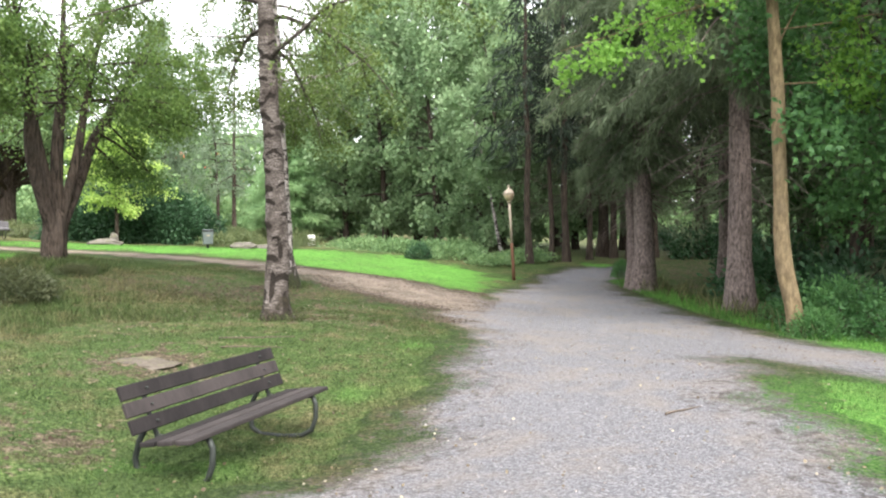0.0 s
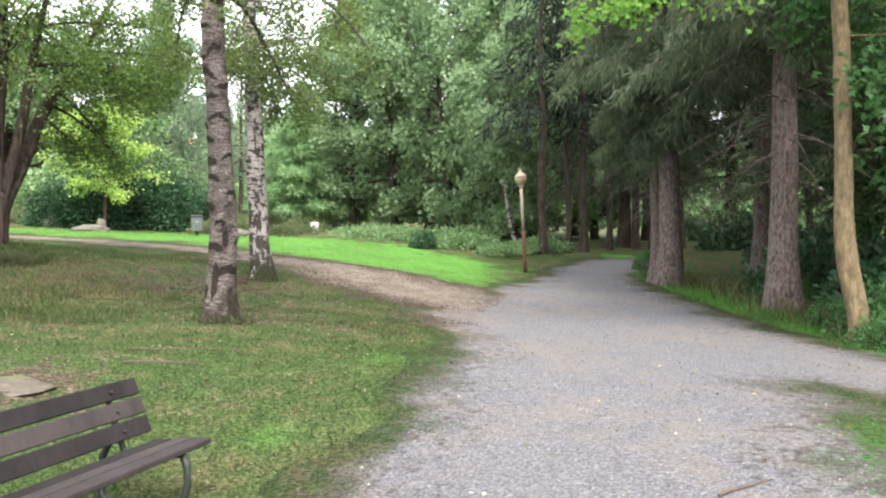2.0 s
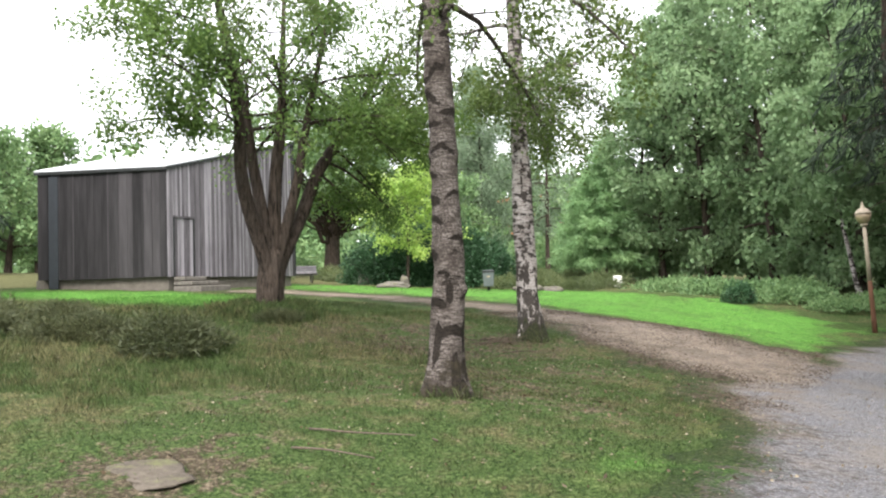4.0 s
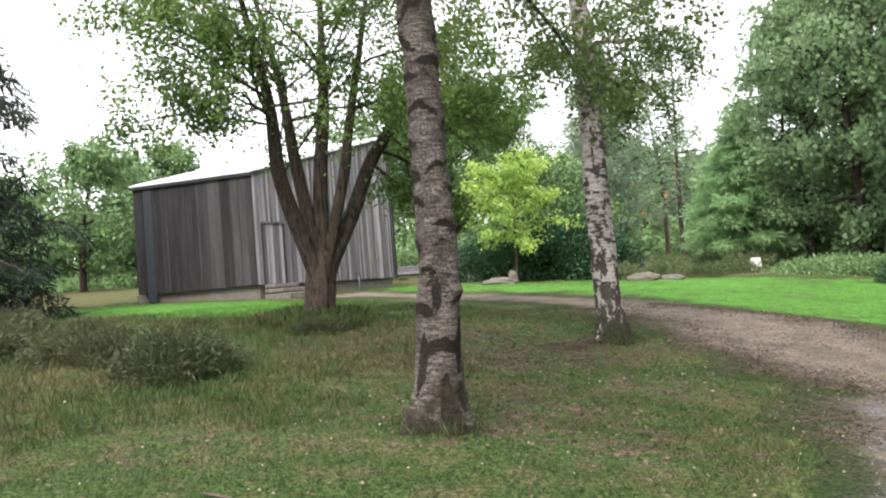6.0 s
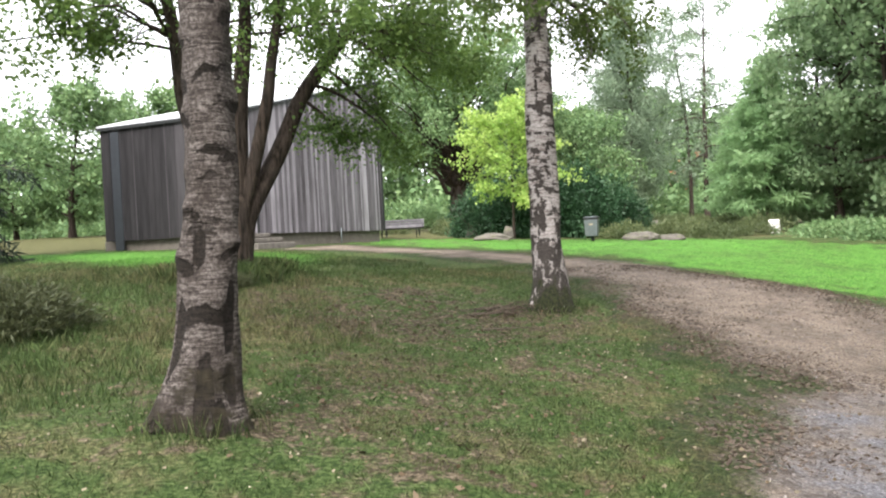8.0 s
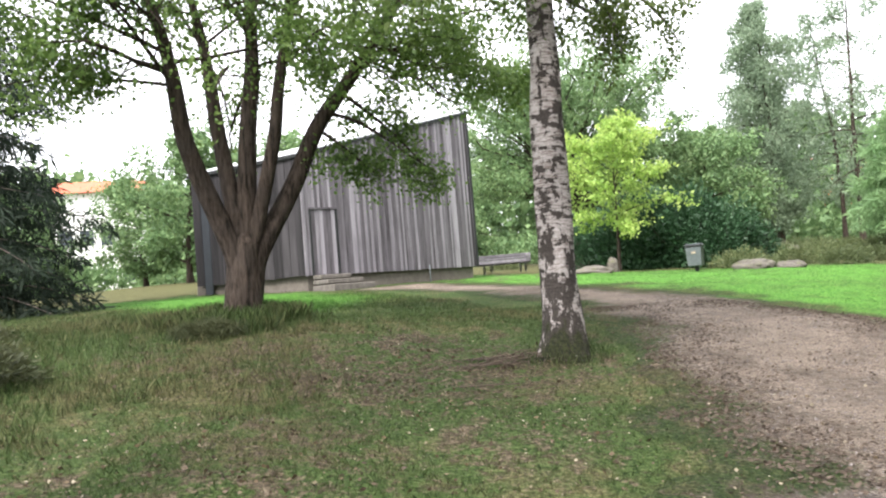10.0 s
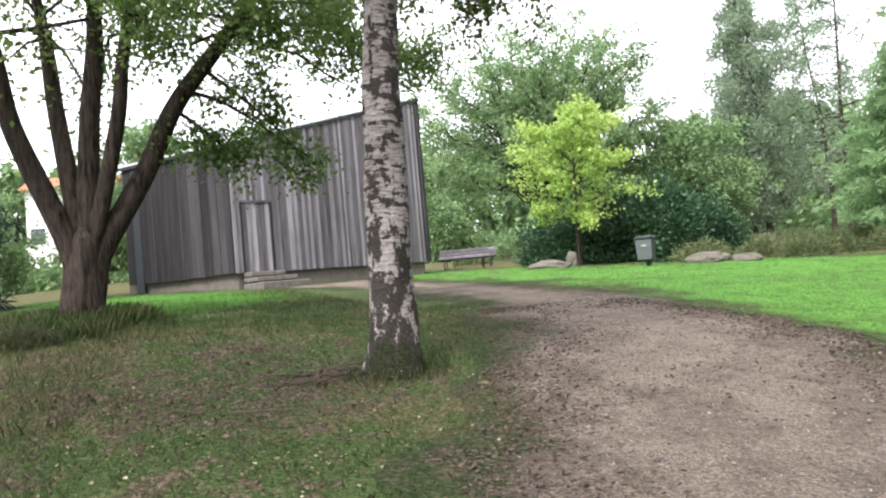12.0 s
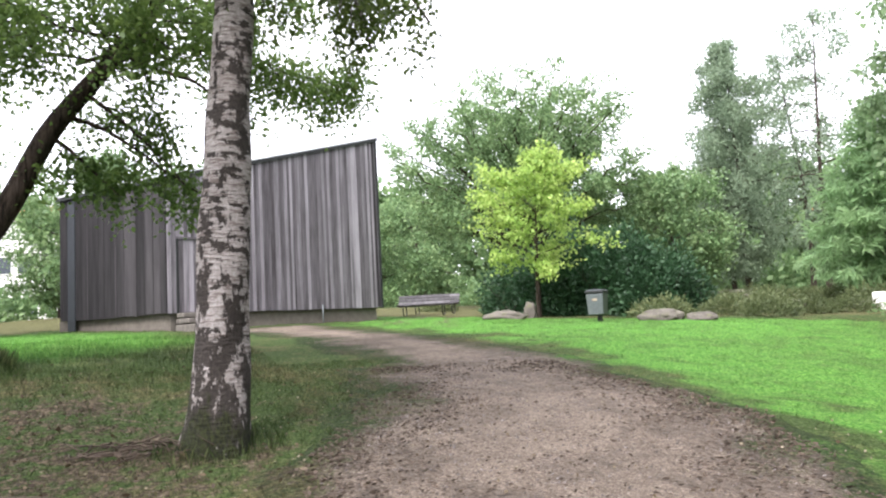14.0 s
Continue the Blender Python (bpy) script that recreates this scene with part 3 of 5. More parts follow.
def path_z(x, y):
    edge = on_path(x, y)[0]
    return ground_z(x, y) + np.clip((edge + 0.55) * 0.12, -0.08, 0.022) + 0.006 * wobble(x, y, 3.0) - 0.03 * np.clip(-edge - 0.2, 0, 0.4)


me, X, Y = sheet("path", graded(-26, 7, 0.16, 40), graded(-1, 31, 0.16, 60), path_z, GRAVEL)
edge, side = on_path(X, Y)
carry(me, "edge", edge)
lush, soil = covers(X, Y)
carry(me, "lush", lush)
carry(me, "soil", soil)
carry(me, "brown", np.clip(0.5 + side * 0.45, 0, 1) * 0.9 + 0.35 * np.clip(1 - edge / 0.7, 0, 1))
tagged(new("path", me), "grey fine gravel path with a browner trodden side path", "path", kind="structure")


# ---- the hut ----
HUT_M, HUT_R, HUT_L = Vector((-25.28, 17.10)), Vector((-27.55, 23.78)), Vector((-28.92, 14.28))
HUT_B = HUT_L + (HUT_R - HUT_M)
SILL, EAVE, RIDGE = 1.97, 5.64, 7.53


def hut_top(p):
    """Height of the lean-to roof above a corner or a point of the walls."""
    u = (HUT_R - HUT_M)
    v = (HUT_L - HUT_M)
    det = u.x * v.y - u.y * v.x
    d = p - HUT_M
    s = (d.x * v.y - d.y * v.x) / det
    return EAVE + (RIDGE - EAVE) * s


def prism(shape, corners, bottom, top):
    n = len(corners)
    vs = [(p.x, p.y, bottom(p)) for p in corners] + [(p.x, p.y, top(p)) for p in corners]
    return shape.add(vs, [tuple(range(n))[::-1], tuple(range(n, 2 * n))] + [(i, (i + 1) % n, n + (i + 1) % n, n + i) for i in range(n)])


def build_hut():
    hut = thing("hut", label="weathered grey timber hut with vertical boards and a lean-to metal roof", category="hut")
    rng = rng_of(5)
    ring = [HUT_M, HUT_R, HUT_B, HUT_L]
    middle = (HUT_M + HUT_B) / 2
    for a, b in zip(ring, ring[1:] + ring[:1]):
        along = (b - a).normalized()
        out = Vector((along.y, -along.x))
        if out.dot((a + b) / 2 - middle) < 0:
            out = -out
        # Front wall in pale boards; the rest have shade mixed into their tone.
        skin = BOARDS if a is HUT_M else BOARDS_SHADED
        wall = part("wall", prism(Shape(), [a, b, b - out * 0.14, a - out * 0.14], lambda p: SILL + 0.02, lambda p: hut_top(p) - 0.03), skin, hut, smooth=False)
        seen = a in (HUT_M, HUT_L)
        length, s = (b - a).length, 0.0
        while seen and s < length - 0.02:
            w = min(rng.uniform(0.055, 0.12) if a is HUT_M else rng.choice([0.05, 0.2, 0.24, 0.28]), length - s)
            lift = rng.uniform(0.004, 0.022)
            drop = rng.uniform(0, 0.03)
            if a is HUT_M and 0.27 <= s + w / 2 <= 1.2:
                low = SILL + 2.06
            else:
                low = SILL - drop
            p, q = a + along * (s + 0.004), a + along * (s + w - 0.004)
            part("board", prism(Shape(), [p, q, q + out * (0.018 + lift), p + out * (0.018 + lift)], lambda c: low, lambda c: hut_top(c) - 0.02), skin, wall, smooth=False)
            s += w
        if a is HUT_M:
            door = part("door", prism(Shape(), [a + along * 0.3, a + along * 1.17, a + along * 1.17 + out * 0.012, a + along * 0.3 + out * 0.012],
                                      lambda p: SILL, lambda p: SILL + 2.0), BOARDS, hut, "closed door of grey vertical boards", smooth=False)
            for i in range(6):
                p, q = a + along * (0.305 + 0.145 * i), a + along * (0.44 + 0.145 * i)
                part("board", prism(Shape(), [p + out * 0.012, q + out * 0.012, q + out * 0.028, p + out * 0.028], lambda c: SILL + 0.01, lambda c: SILL + 1.99), BOARDS, door, smooth=False)
            p, q = a + along * 0.24, a + along * 1.23
            part("lintel", prism(Shape(), [p, q, q + out * 0.06, p + out * 0.06], lambda c: SILL + 2.0, lambda c: SILL + 2.06), BOARDS, hut, smooth=False)
            for s0, s1 in ((0.24, 0.29), (1.18, 1.23)):
                p, q = a + along * s0, a + along * s1
                part("door_jamb", prism(Shape(), [p, q, q + out * 0.05, p + out * 0.05], lambda c: SILL - 0.02, lambda c: SILL + 2.0), BLACK, hut, smooth=False)
            p = b - along * 0.02
            part("corner_trim", prism(Shape(), [p, b + along * 0.05, b + along * 0.05 + out * 0.06, p + out * 0.06], lambda c: SILL - 0.02, lambda c: hut_top(c)), BLACK, hut, smooth=False)
            p = a + along * (length * 0.68)
            part("downpipe", Shape().tube([(p.x + out.x * 0.06, p.y + out.y * 0.06, z) for z in (1.45, 1.7, 2.1)], 0.02, 6), ZINC, hut)
    along = (HUT_M - HUT_L).normalized()
    out = Vector((along.y, -along.x))
    # Wide bluish board of the side wall, built as a flat box; not a pipe.
    p, q = HUT_L + along * 0.42 + out * 0.03, HUT_L + along * 0.76 + out * 0.03
    part("downpipe", prism(Shape(), [p, q, q + out * 0.04, p + out * 0.04], lambda c: SILL - 0.32, lambda c: EAVE - 0.15), BLUISH_BOARD, hut, "wide blue-grey board on the side wall", smooth=False, bevel=0.01)
    big = [middle + (p - middle) * 1.025 for p in ring]
    part("roof", prism(Shape(), big, lambda p: hut_top(p) + 0.005, lambda p: hut_top(p) + 0.1), ROOFING, hut, "pale sheet-metal roof", smooth=False)
    for p, q in ((big[0], big[3]), (big[0], big[1])):
        d = (p - middle).normalized() * 0.03
        part("fascia", prism(Shape(), [p, q, q + d, p + d], lambda c: hut_top(c) - 0.06, lambda c: hut_top(c) + 0.045), BLACK, hut, smooth=False)
    small = [middle + (p - middle) * 0.965 for p in ring]
    part("plinth", prism(Shape(), small, lambda p: 0.9, lambda p: SILL + 0.01), CONCRETE, hut, "concrete plinth", smooth=False)
    c = middle + (HUT_L - middle) * 0.97
    part("foundation_block", Shape().box((c.x - 0.16, c.y - 0.16, 1.2), (c.x + 0.16, c.y + 0.16, SILL - 0.005)), CONCRETE, hut, smooth=False)
    return hut


build_hut()


def build_steps():
    """Three stone steps before the door."""
    along = (HUT_R - HUT_M).normalized()
    out = Vector((-along.y, along.x)) * -1
    steps = thing("door_steps", label="three worn grey stone steps before the hut door", category="steps")
    for i in range(3):
        top = SILL - 0.02 - 0.16 * i
        a, b = HUT_M + along * (0.22 - 0.02 * i), HUT_M + along * (1.3 + 0.17 * i)
        reach = 0.5 + 0.38 * i
        part("step", prism(Shape(), [a + out * 0.05, b + out * 0.05, b + out * reach, a + out * reach], lambda p: top - 0.13 if i < 2 else 1.2, lambda p: top), STEP_STONE, steps, smooth=False, bevel=0.02)


build_steps()


# ---- trees ----
def limb(rng, start, way, length, sag=0.0, wild=0.18, n=6):
    """A crooked line of n points."""
    p, d, out = np.array(start, float), unit(np.array(way, float)), []
    for i in range(n):
        out.append(p.copy())
        d = unit(d + rng.normal(0, wild, 3) + np.array([0, 0, -sag / n]))
        p = p + d * length / (n - 1)
    return np.array(out)


def along_line(pts, f):
    f = np.clip(f, 0, 1) * (len(pts) - 1)
    i = np.minimum(f.astype(int), len(pts) - 2)
    k = (f - i)[..., None]
    return pts[i] * (1 - k) + pts[i + 1] * k


def branch_out(rng, wood, bearers, twigs, per, length, spread, up, sag, sides=4, first=0.25, shrink=0.55):
    """Side branches on the given lines; each new line is added to the wood and to twigs."""
    for pts, r in bearers:
        total = np.linalg.norm(np.diff(pts, axis=0), axis=1).sum()
        for j in range(per):
            f = first + (1 - first) * (j + rng.uniform(0, 1)) / per
            p = along_line(pts, np.array([f]))[0]
            i = min(int(f * (len(pts) - 1)), len(pts) - 2)
            d = unit(pts[i + 1] - pts[i])
            way = unit(d * 0.6 + unit(rng.normal(size=3)) * spread + np.array([0, 0, up]))
            line = limb(rng, p, way, length * total * rng.uniform(0.6, 1.2) * (1 - shrink * f), sag, 0.2, 5)
            rr = r * (1 - 0.75 * f) * 0.5
            wood.tube(line, np.linspace(rr, rr * 0.25, 5), sides, False)
            twigs.append((line, rr))


def leaf_cloud(rng, twigs, per, scatter, length, width, hang=0.5, lobes=False):
    spots, axes = [], []
    for line, r in twigs:
        f = rng.uniform(0.15, 1.05, per)
        p = along_line(line, f)
        spots.append(p + rng.normal(0, 1, (per, 3)) * scatter)
        axes.append(rng.normal(size=(per, 3)) - np.array([0, 0, hang]))
    if lobes:
        return lobed(rng, np.concatenate(spots), np.concatenate(axes), length)
    return leaves(rng, np.concatenate(spots), np.concatenate(axes), length, width)


def trunk_mesh(name, material, pts, radii, seed, sides=22, flare=0.55, rough=0.05, extra=None, knots=0, splits=0):
    """A near trunk: fine rings, root flare, knobbly bark; 'rough_base' is high at the foot and falls with height,
    'scar' marks the dark brows under old branch knots and the upright splits near the foot."""
    rng = rng_of(seed)
    pts, radii = np.array(pts, float), np.array(radii, float)
    h = np.r_[0, np.cumsum(np.linalg.norm(np.diff(pts, axis=0), axis=1))]
    s = np.arange(0, h[-1], 0.035 if knots else 0.06)
    line = np.stack([np.interp(s, h, pts[:, i]) for i in range(3)], 1)
    rad = np.interp(s, h, radii)
    ker = np.ones(9) / 9
    for i in range(2):
        line[:, i] = np.convolve(np.pad(line[:, i], 4, mode="edge"), ker, "valid")
    shape = Shape().tube(line, rad, sides)
    v = shape.v[0].reshape(len(s), sides, 3)
    ph = rng.uniform(0, 6, 6)
    a, S = np.arange(sides)[None] * 2 * np.pi / sides, s[:, None]
    foot = np.exp(-S / 0.28)
    bulge = 1 + flare * foot * (1 + 0.45 * np.sin(3 * a + ph[0]) + 0.25 * np.sin(5 * a + ph[1]))
    bulge = bulge + rough * np.sin(2 * a + ph[2] + S * 1.9) + rough * 0.8 * np.sin(3 * a + ph[3] - S * 4.1)
    bulge = bulge + rough * 0.54 * np.sin(S * 6.3 + ph[4] + np.sin(a + ph[5]) * 2)
    scar = np.zeros((len(s), sides))
    for k in range(knots):
        s0, a0, w, lift = 1.1 + 4.4 * (k + rng.uniform()) / knots, 2.4 * k + rng.uniform(-0.6, 0.6), rng.uniform(0.7, 1.35), rng.uniform(0.1, 0.24)
        da = (np.mod(a - a0 + np.pi, 2 * np.pi) - np.pi) * rad[:, None] / w
        ds = (S - s0) / w
        bulge = bulge + lift * np.exp(-(ds / 0.075) ** 2 - (da / 0.09) ** 2)
        brow = ds + rng.uniform(0.15, 0.8) * np.abs(da) + rng.uniform(-0.5, 0.5) * da + 0.05
        scar = np.maximum(scar, np.clip(1.1 - np.abs(brow) / rng.uniform(0.03, 0.065), 0, 1) * np.clip(1.9 - np.abs(da) / rng.uniform(0.07, 0.11), 0, 1))
    for k in range(splits):
        s0, a0, tall = rng.uniform(0.3, 1.6), 2.4 * k + rng.uniform(-0.5, 0.5), rng.uniform(0.1, 0.26)
        da = (np.mod(a - a0 + np.pi, 2 * np.pi) - np.pi) * rad[:, None]
        cut = np.clip(1.5 - ((S - s0) / tall) ** 2 - (da / 0.036) ** 2, 0, 1)
        scar = np.maximum(scar, cut)
        bulge = bulge - 0.05 * cut
    v[:] = line[:, None] + (v - line[:, None]) * bulge[..., None]
    for pts2, rad2, n2 in extra or ():
        shape.tube(pts2, rad2, n2, False)
    me = shape.mesh(name, material)
    z = np.concatenate(shape.v)[:, 2]
    carry(me, "rough_base", np.clip(1.0 - (z - line[0][2]) / 2.2, 0, 1) * 1.6)
    if knots:
        carry(me, "scar", np.r_[scar.ravel(), np.zeros(len(z) - scar.size)])
    return me


def near_birch(foot, bends, top, radii, seed, label, boughs, skin, flare, rough, knots=0, splits=0):
    """A birch by the path: knobbly pale trunk, thin dark branches high up, hanging leafy twigs."""
    rng = rng_of(seed)
    tree = thing("birch_tree", foot, label=label, category="tree", group="birches by the path")
    f = np.array(foot)
    line = [(0, 0, -0.25)] + [tuple(np.array(b) - f) for b in bends] + [tuple(np.array(top) - f)]
    wood, twigs = Shape(), []
    pts = np.array(line, float)
    prim = []
    for start, way, length, sag in boughs:
        f0 = np.array([np.interp(start, pts[:, 2], pts[:, i]) for i in range(3)])
        b = limb(rng, f0, way, length, sag, 0.13, 8)
        wood.tube(b, np.linspace(0.045, 0.012, 8), 6, False)
        prim.append((b, 0.04))
    branch_out(rng, wood, prim, twigs, 9, 0.42, 0.7, 0.05, 0.8, 4, 0.2)
    fine = []
    branch_out(rng, wood, twigs, fine, 5, 0.6, 0.7, -0.25, 1.0, 3, 0.2)
    part("trunk", trunk_mesh("trunk", skin, line, radii, seed, 44 if knots else 28, flare, rough, wood.lines, knots, splits), skin, tree, "pale bark with black fissured patches")
    c = leaf_cloud(rng, fine + twigs, 25, 0.12, 0.058, 0.044, 0.6)
    part("crown", quads_mesh("crown", c, LEAF_BIRCH), LEAF_BIRCH, tree, "small green birch leaves")
    return tree


def build_near_birches():
    def high(n, z0, z1, seed, lo=2.0, hi=3.6):
        r = rng_of(seed)
        out = []
        for i in range(n):
            a = 2.4 * i + seed + r.uniform(-0.3, 0.3)
            out.append((r.uniform(z0, z1), (math.cos(a), math.sin(a), r.uniform(-0.05, 0.35)), r.uniform(lo, hi), 0.5))
        return out
    near_birch((-6.82, 11.17, 0.12), [(-6.82, 11.18, 0.24), (-6.82, 11.25, 0.9), (-6.83, 11.31, 1.63), (-6.88, 11.35, 2.51), (-6.95, 11.37, 3.63)], (-7.15, 11.4, 11.0),
               [0.21, 0.205, 0.178, 0.17, 0.165, 0.155, 0.05], 11, "birch with dark knobbly bark beside the path", high(15, 4.3, 9.5, 1) + [(4.7, (0.1, 1, 0.2), 3.2, 1.5), (5.2, (0.45, 0.9, 0.2), 3.0, 1.4), (5.4, (-0.9, -0.2, 0.2), 3.2, 0.9), (5.0, (-0.6, 0.6, 0.2), 2.6, 0.8)], BIRCH_DUSKY, 1.6, 0.06, 38, 15)
    near_birch((-9.87, 16.74, 0.32), [(-9.89, 16.76, 0.45), (-9.98, 16.82, 1.2), (-10.07, 16.88, 2.37), (-10.15, 16.96, 3.42), (-10.2, 17.02, 4.2)], (-10.5, 17.2, 11.5),
               [0.26, 0.25, 0.215, 0.2, 0.186, 0.175, 0.06], 12, "white-barked birch with black marks beside the side path", high(13, 4.6, 9.5, 2) + [(4.4, (0.3, 1, 0.35), 2.2, 0.4), (4.9, (0.9, 0.6, 0.3), 2.0, 0.9), (4.4, (0.1, 1, 0.15), 1.9, 0.5), (4.6, (0.2, -0.9, 0.3), 1.8, 0.6), (4.7, (0.3, 1, 0.2), 2.1, 1.3), (4.5, (-0.3, 1, 0.15), 1.8, 1.1), (4.9, (0.5, -0.8, 0.2), 2.2, 1.0)], BIRCH, 0.55, 0.05)


build_near_birches()


def build_many_stemmed_tree():
    """A low-forking tree: short thick bole, five crooked stems, wide leafy crown."""
    rng = rng_of(21)
    foot = np.array((-13.93, 13.9, float(ground_z(-13.93, 13.9))))
    tree = thing("many_stemmed_tree", tuple(foot + np.array((-0.37, -0.1, 0.01))), label="broad tree with five crooked stems on one short bole", category="tree")
    stems = [
        ([(-13.93, 13.86, 1.9), (-13.87, 13.46, 3.03), (-13.75, 13.21, 3.77), (-13.6, 13.06, 4.72), (-13.5, 12.8, 5.8), (-13.3, 12.4, 7.4)], 0.15),
        ([(-13.95, 13.93, 2.05), (-14.1, 13.79, 3.63), (-14.2, 13.7, 4.61), (-14.3, 13.55, 5.6), (-14.5, 13.2, 7.6)], 0.13),
        ([(-13.94, 14.02, 2.1), (-13.95, 14.17, 3.63), (-13.96, 14.29, 4.79), (-13.9, 14.3, 6.0), (-13.8, 14.4, 8.0)], 0.15),
        ([(-13.9, 14.1, 2.1), (-13.7, 14.56, 3.86), (-13.6, 14.68, 4.64), (-13.5, 14.85, 5.8), (-13.2, 15.1, 7.6)], 0.11),
        ([(-13.95, 14.12, 1.9), (-13.98, 14.88, 3.08), (-13.98, 15.3, 4.01), (-13.96, 16.02, 4.98), (-13.93, 16.68, 5.9), (-13.9, 17.4, 7.0)], 0.15),
    ]
    wood, prim, twigs, fine = Shape(), [], [], []
    for pts, r in stems:
        p = np.array([(-13.93 + 0.3 * (pts[0][0] + 13.93), 13.95 + 0.5 * (pts[0][1] - 13.95), 1.25)] + pts) - foot
        s = np.linspace(0, 1, 26)
        q = along_line(p, s)
        for i in range(3):
            q[1:-1, i] = 0.25 * q[:-2, i] + 0.5 * q[1:-1, i] + 0.25 * q[2:, i]
        q += 0.022 * np.stack([np.sin(9 * s + r * 50), np.cos(11 * s + r * 31), 0 * s], 1)
        wood.tube(q, np.interp(s, [0, 0.2, 0.6, 1], [r * 1.25, r * 1.08, r * 0.8, 0.035]), 10, False)
        prim.append((q[14:], r * 0.6))
    low = limb(rng, np.array((-13.98, 15.47, 4.2)) - foot, (0.2, 1, -0.1), 2.0, 0.9, 0.08, 8)
    wood.tube(low, np.linspace(0.035, 0.01, 8), 6, False)
    low2 = limb(rng, np.array((-13.97, 15.25, 3.95)) - foot, (0.15, 0.75, -0.62), 1.3, 0.2, 0.08, 8)
    wood.tube(low2, np.linspace(0.035, 0.01, 8), 6, False)
    far = limb(rng, np.array((-13.95, 15.6, 4.9)) - foot, (-0.25, 0.8, 0.5), 4.0, 0.75, 0.05, 12)
    wood.tube(far, np.linspace(0.028, 0.01, 12), 6, False)
    branch_out(rng, wood, [(far, 0.05), (far, 0.05)], twigs, 14, 0.3, 0.9, -0.05, 0.5, 4, 0.35, 0.3)
    low3 = limb(rng, np.array((-13.97, 15.6, 4.6)) - foot, (0.25, 0.75, -0.55), 2.1, 0.1, 0.06, 8)
    wood.tube(low3, np.linspace(0.035, 0.01, 8), 6, False)
    wide = []
    for p, way, length in (((-13.68, 13.12, 4.5), (-0.15, -1.0, 0.22), 2.7), ((-13.62, 13.08, 4.7), (0.35, -0.9, 0.3), 2.6), ((-13.5, 12.85, 5.5), (0.1, -1.0, 0.35), 2.6), ((-13.4, 12.6, 6.4), (-0.3, -0.95, 0.3), 2.0),
                           ((-13.55, 12.9, 5.2), (0.5, -0.8, 0.45), 1.8), ((-13.9, 14.3, 5.9), (0.85, -0.1, 0.4), 2.6), ((-13.5, 14.85, 5.7), (0.8, 0.5, 0.35), 2.6),
                           ((-13.95, 15.9, 5.0), (0.85, 0.35, 0.1), 2.4), ((-13.95, 16.2, 5.5), (0.6, 0.8, 0.1), 2.6), ((-13.6, 14.68, 4.9), (0.9, 0.1, 0.15), 2.2)):
        b = limb(rng, np.array(p) - foot, way, length, 0.45, 0.07, 9)
        wood.tube(b, np.linspace(0.03, 0.008, 9), 5, False)
        wide.append((b, 0.03))
    branch_out(rng, wood, wide, twigs, 10, 0.38, 0.85, 0.05, 0.4, 4, 0.15, 0.3)
    branch_out(rng, wood, prim, twigs, 13, 0.78, 0.95, 0.1, 0.5, 6, 0.12, 0.4)
    spray = []
    branch_out(rng, wood, [(low, 0.03), (low2, 0.03), (low3, 0.03)], spray, 8, 0.42, 0.8, 0.1, 0.3, 3, 0.1, 0.4)
    low_fine = []
    branch_out(rng, wood, spray, low_fine, 4, 0.6, 0.8, 0.0, 0.3, 3, 0.15, 0.3)
    branch_out(rng, wood, twigs, fine, 8, 0.5, 0.8, 0.0, 0.5, 3, 0.15)
    bole = [(0, 0, -0.3), (0, 0, 0.0), (0.0, 0.06, 0.77), (-0.01, 0.1, 1.15), (-0.01, 0.12, 1.4)]
    part("trunk", trunk_mesh("trunk", GREY_BARK, bole, [0.31, 0.28, 0.25, 0.24, 0.1], 21, 26, 0.3, 0.04, wood.lines), GREY_BARK, tree, "grey-brown furrowed bark")
    c = np.concatenate([leaf_cloud(rng, fine, 25, 0.14, 0.08, 0.052, 0.35), leaf_cloud(rng, low_fine, 40, 0.14, 0.075, 0.052, 0.35)])
    part("crown", quads_mesh("crown", c, LEAF_MULTI), LEAF_MULTI, tree, "dense dark green leaves")


build_many_stemmed_tree()


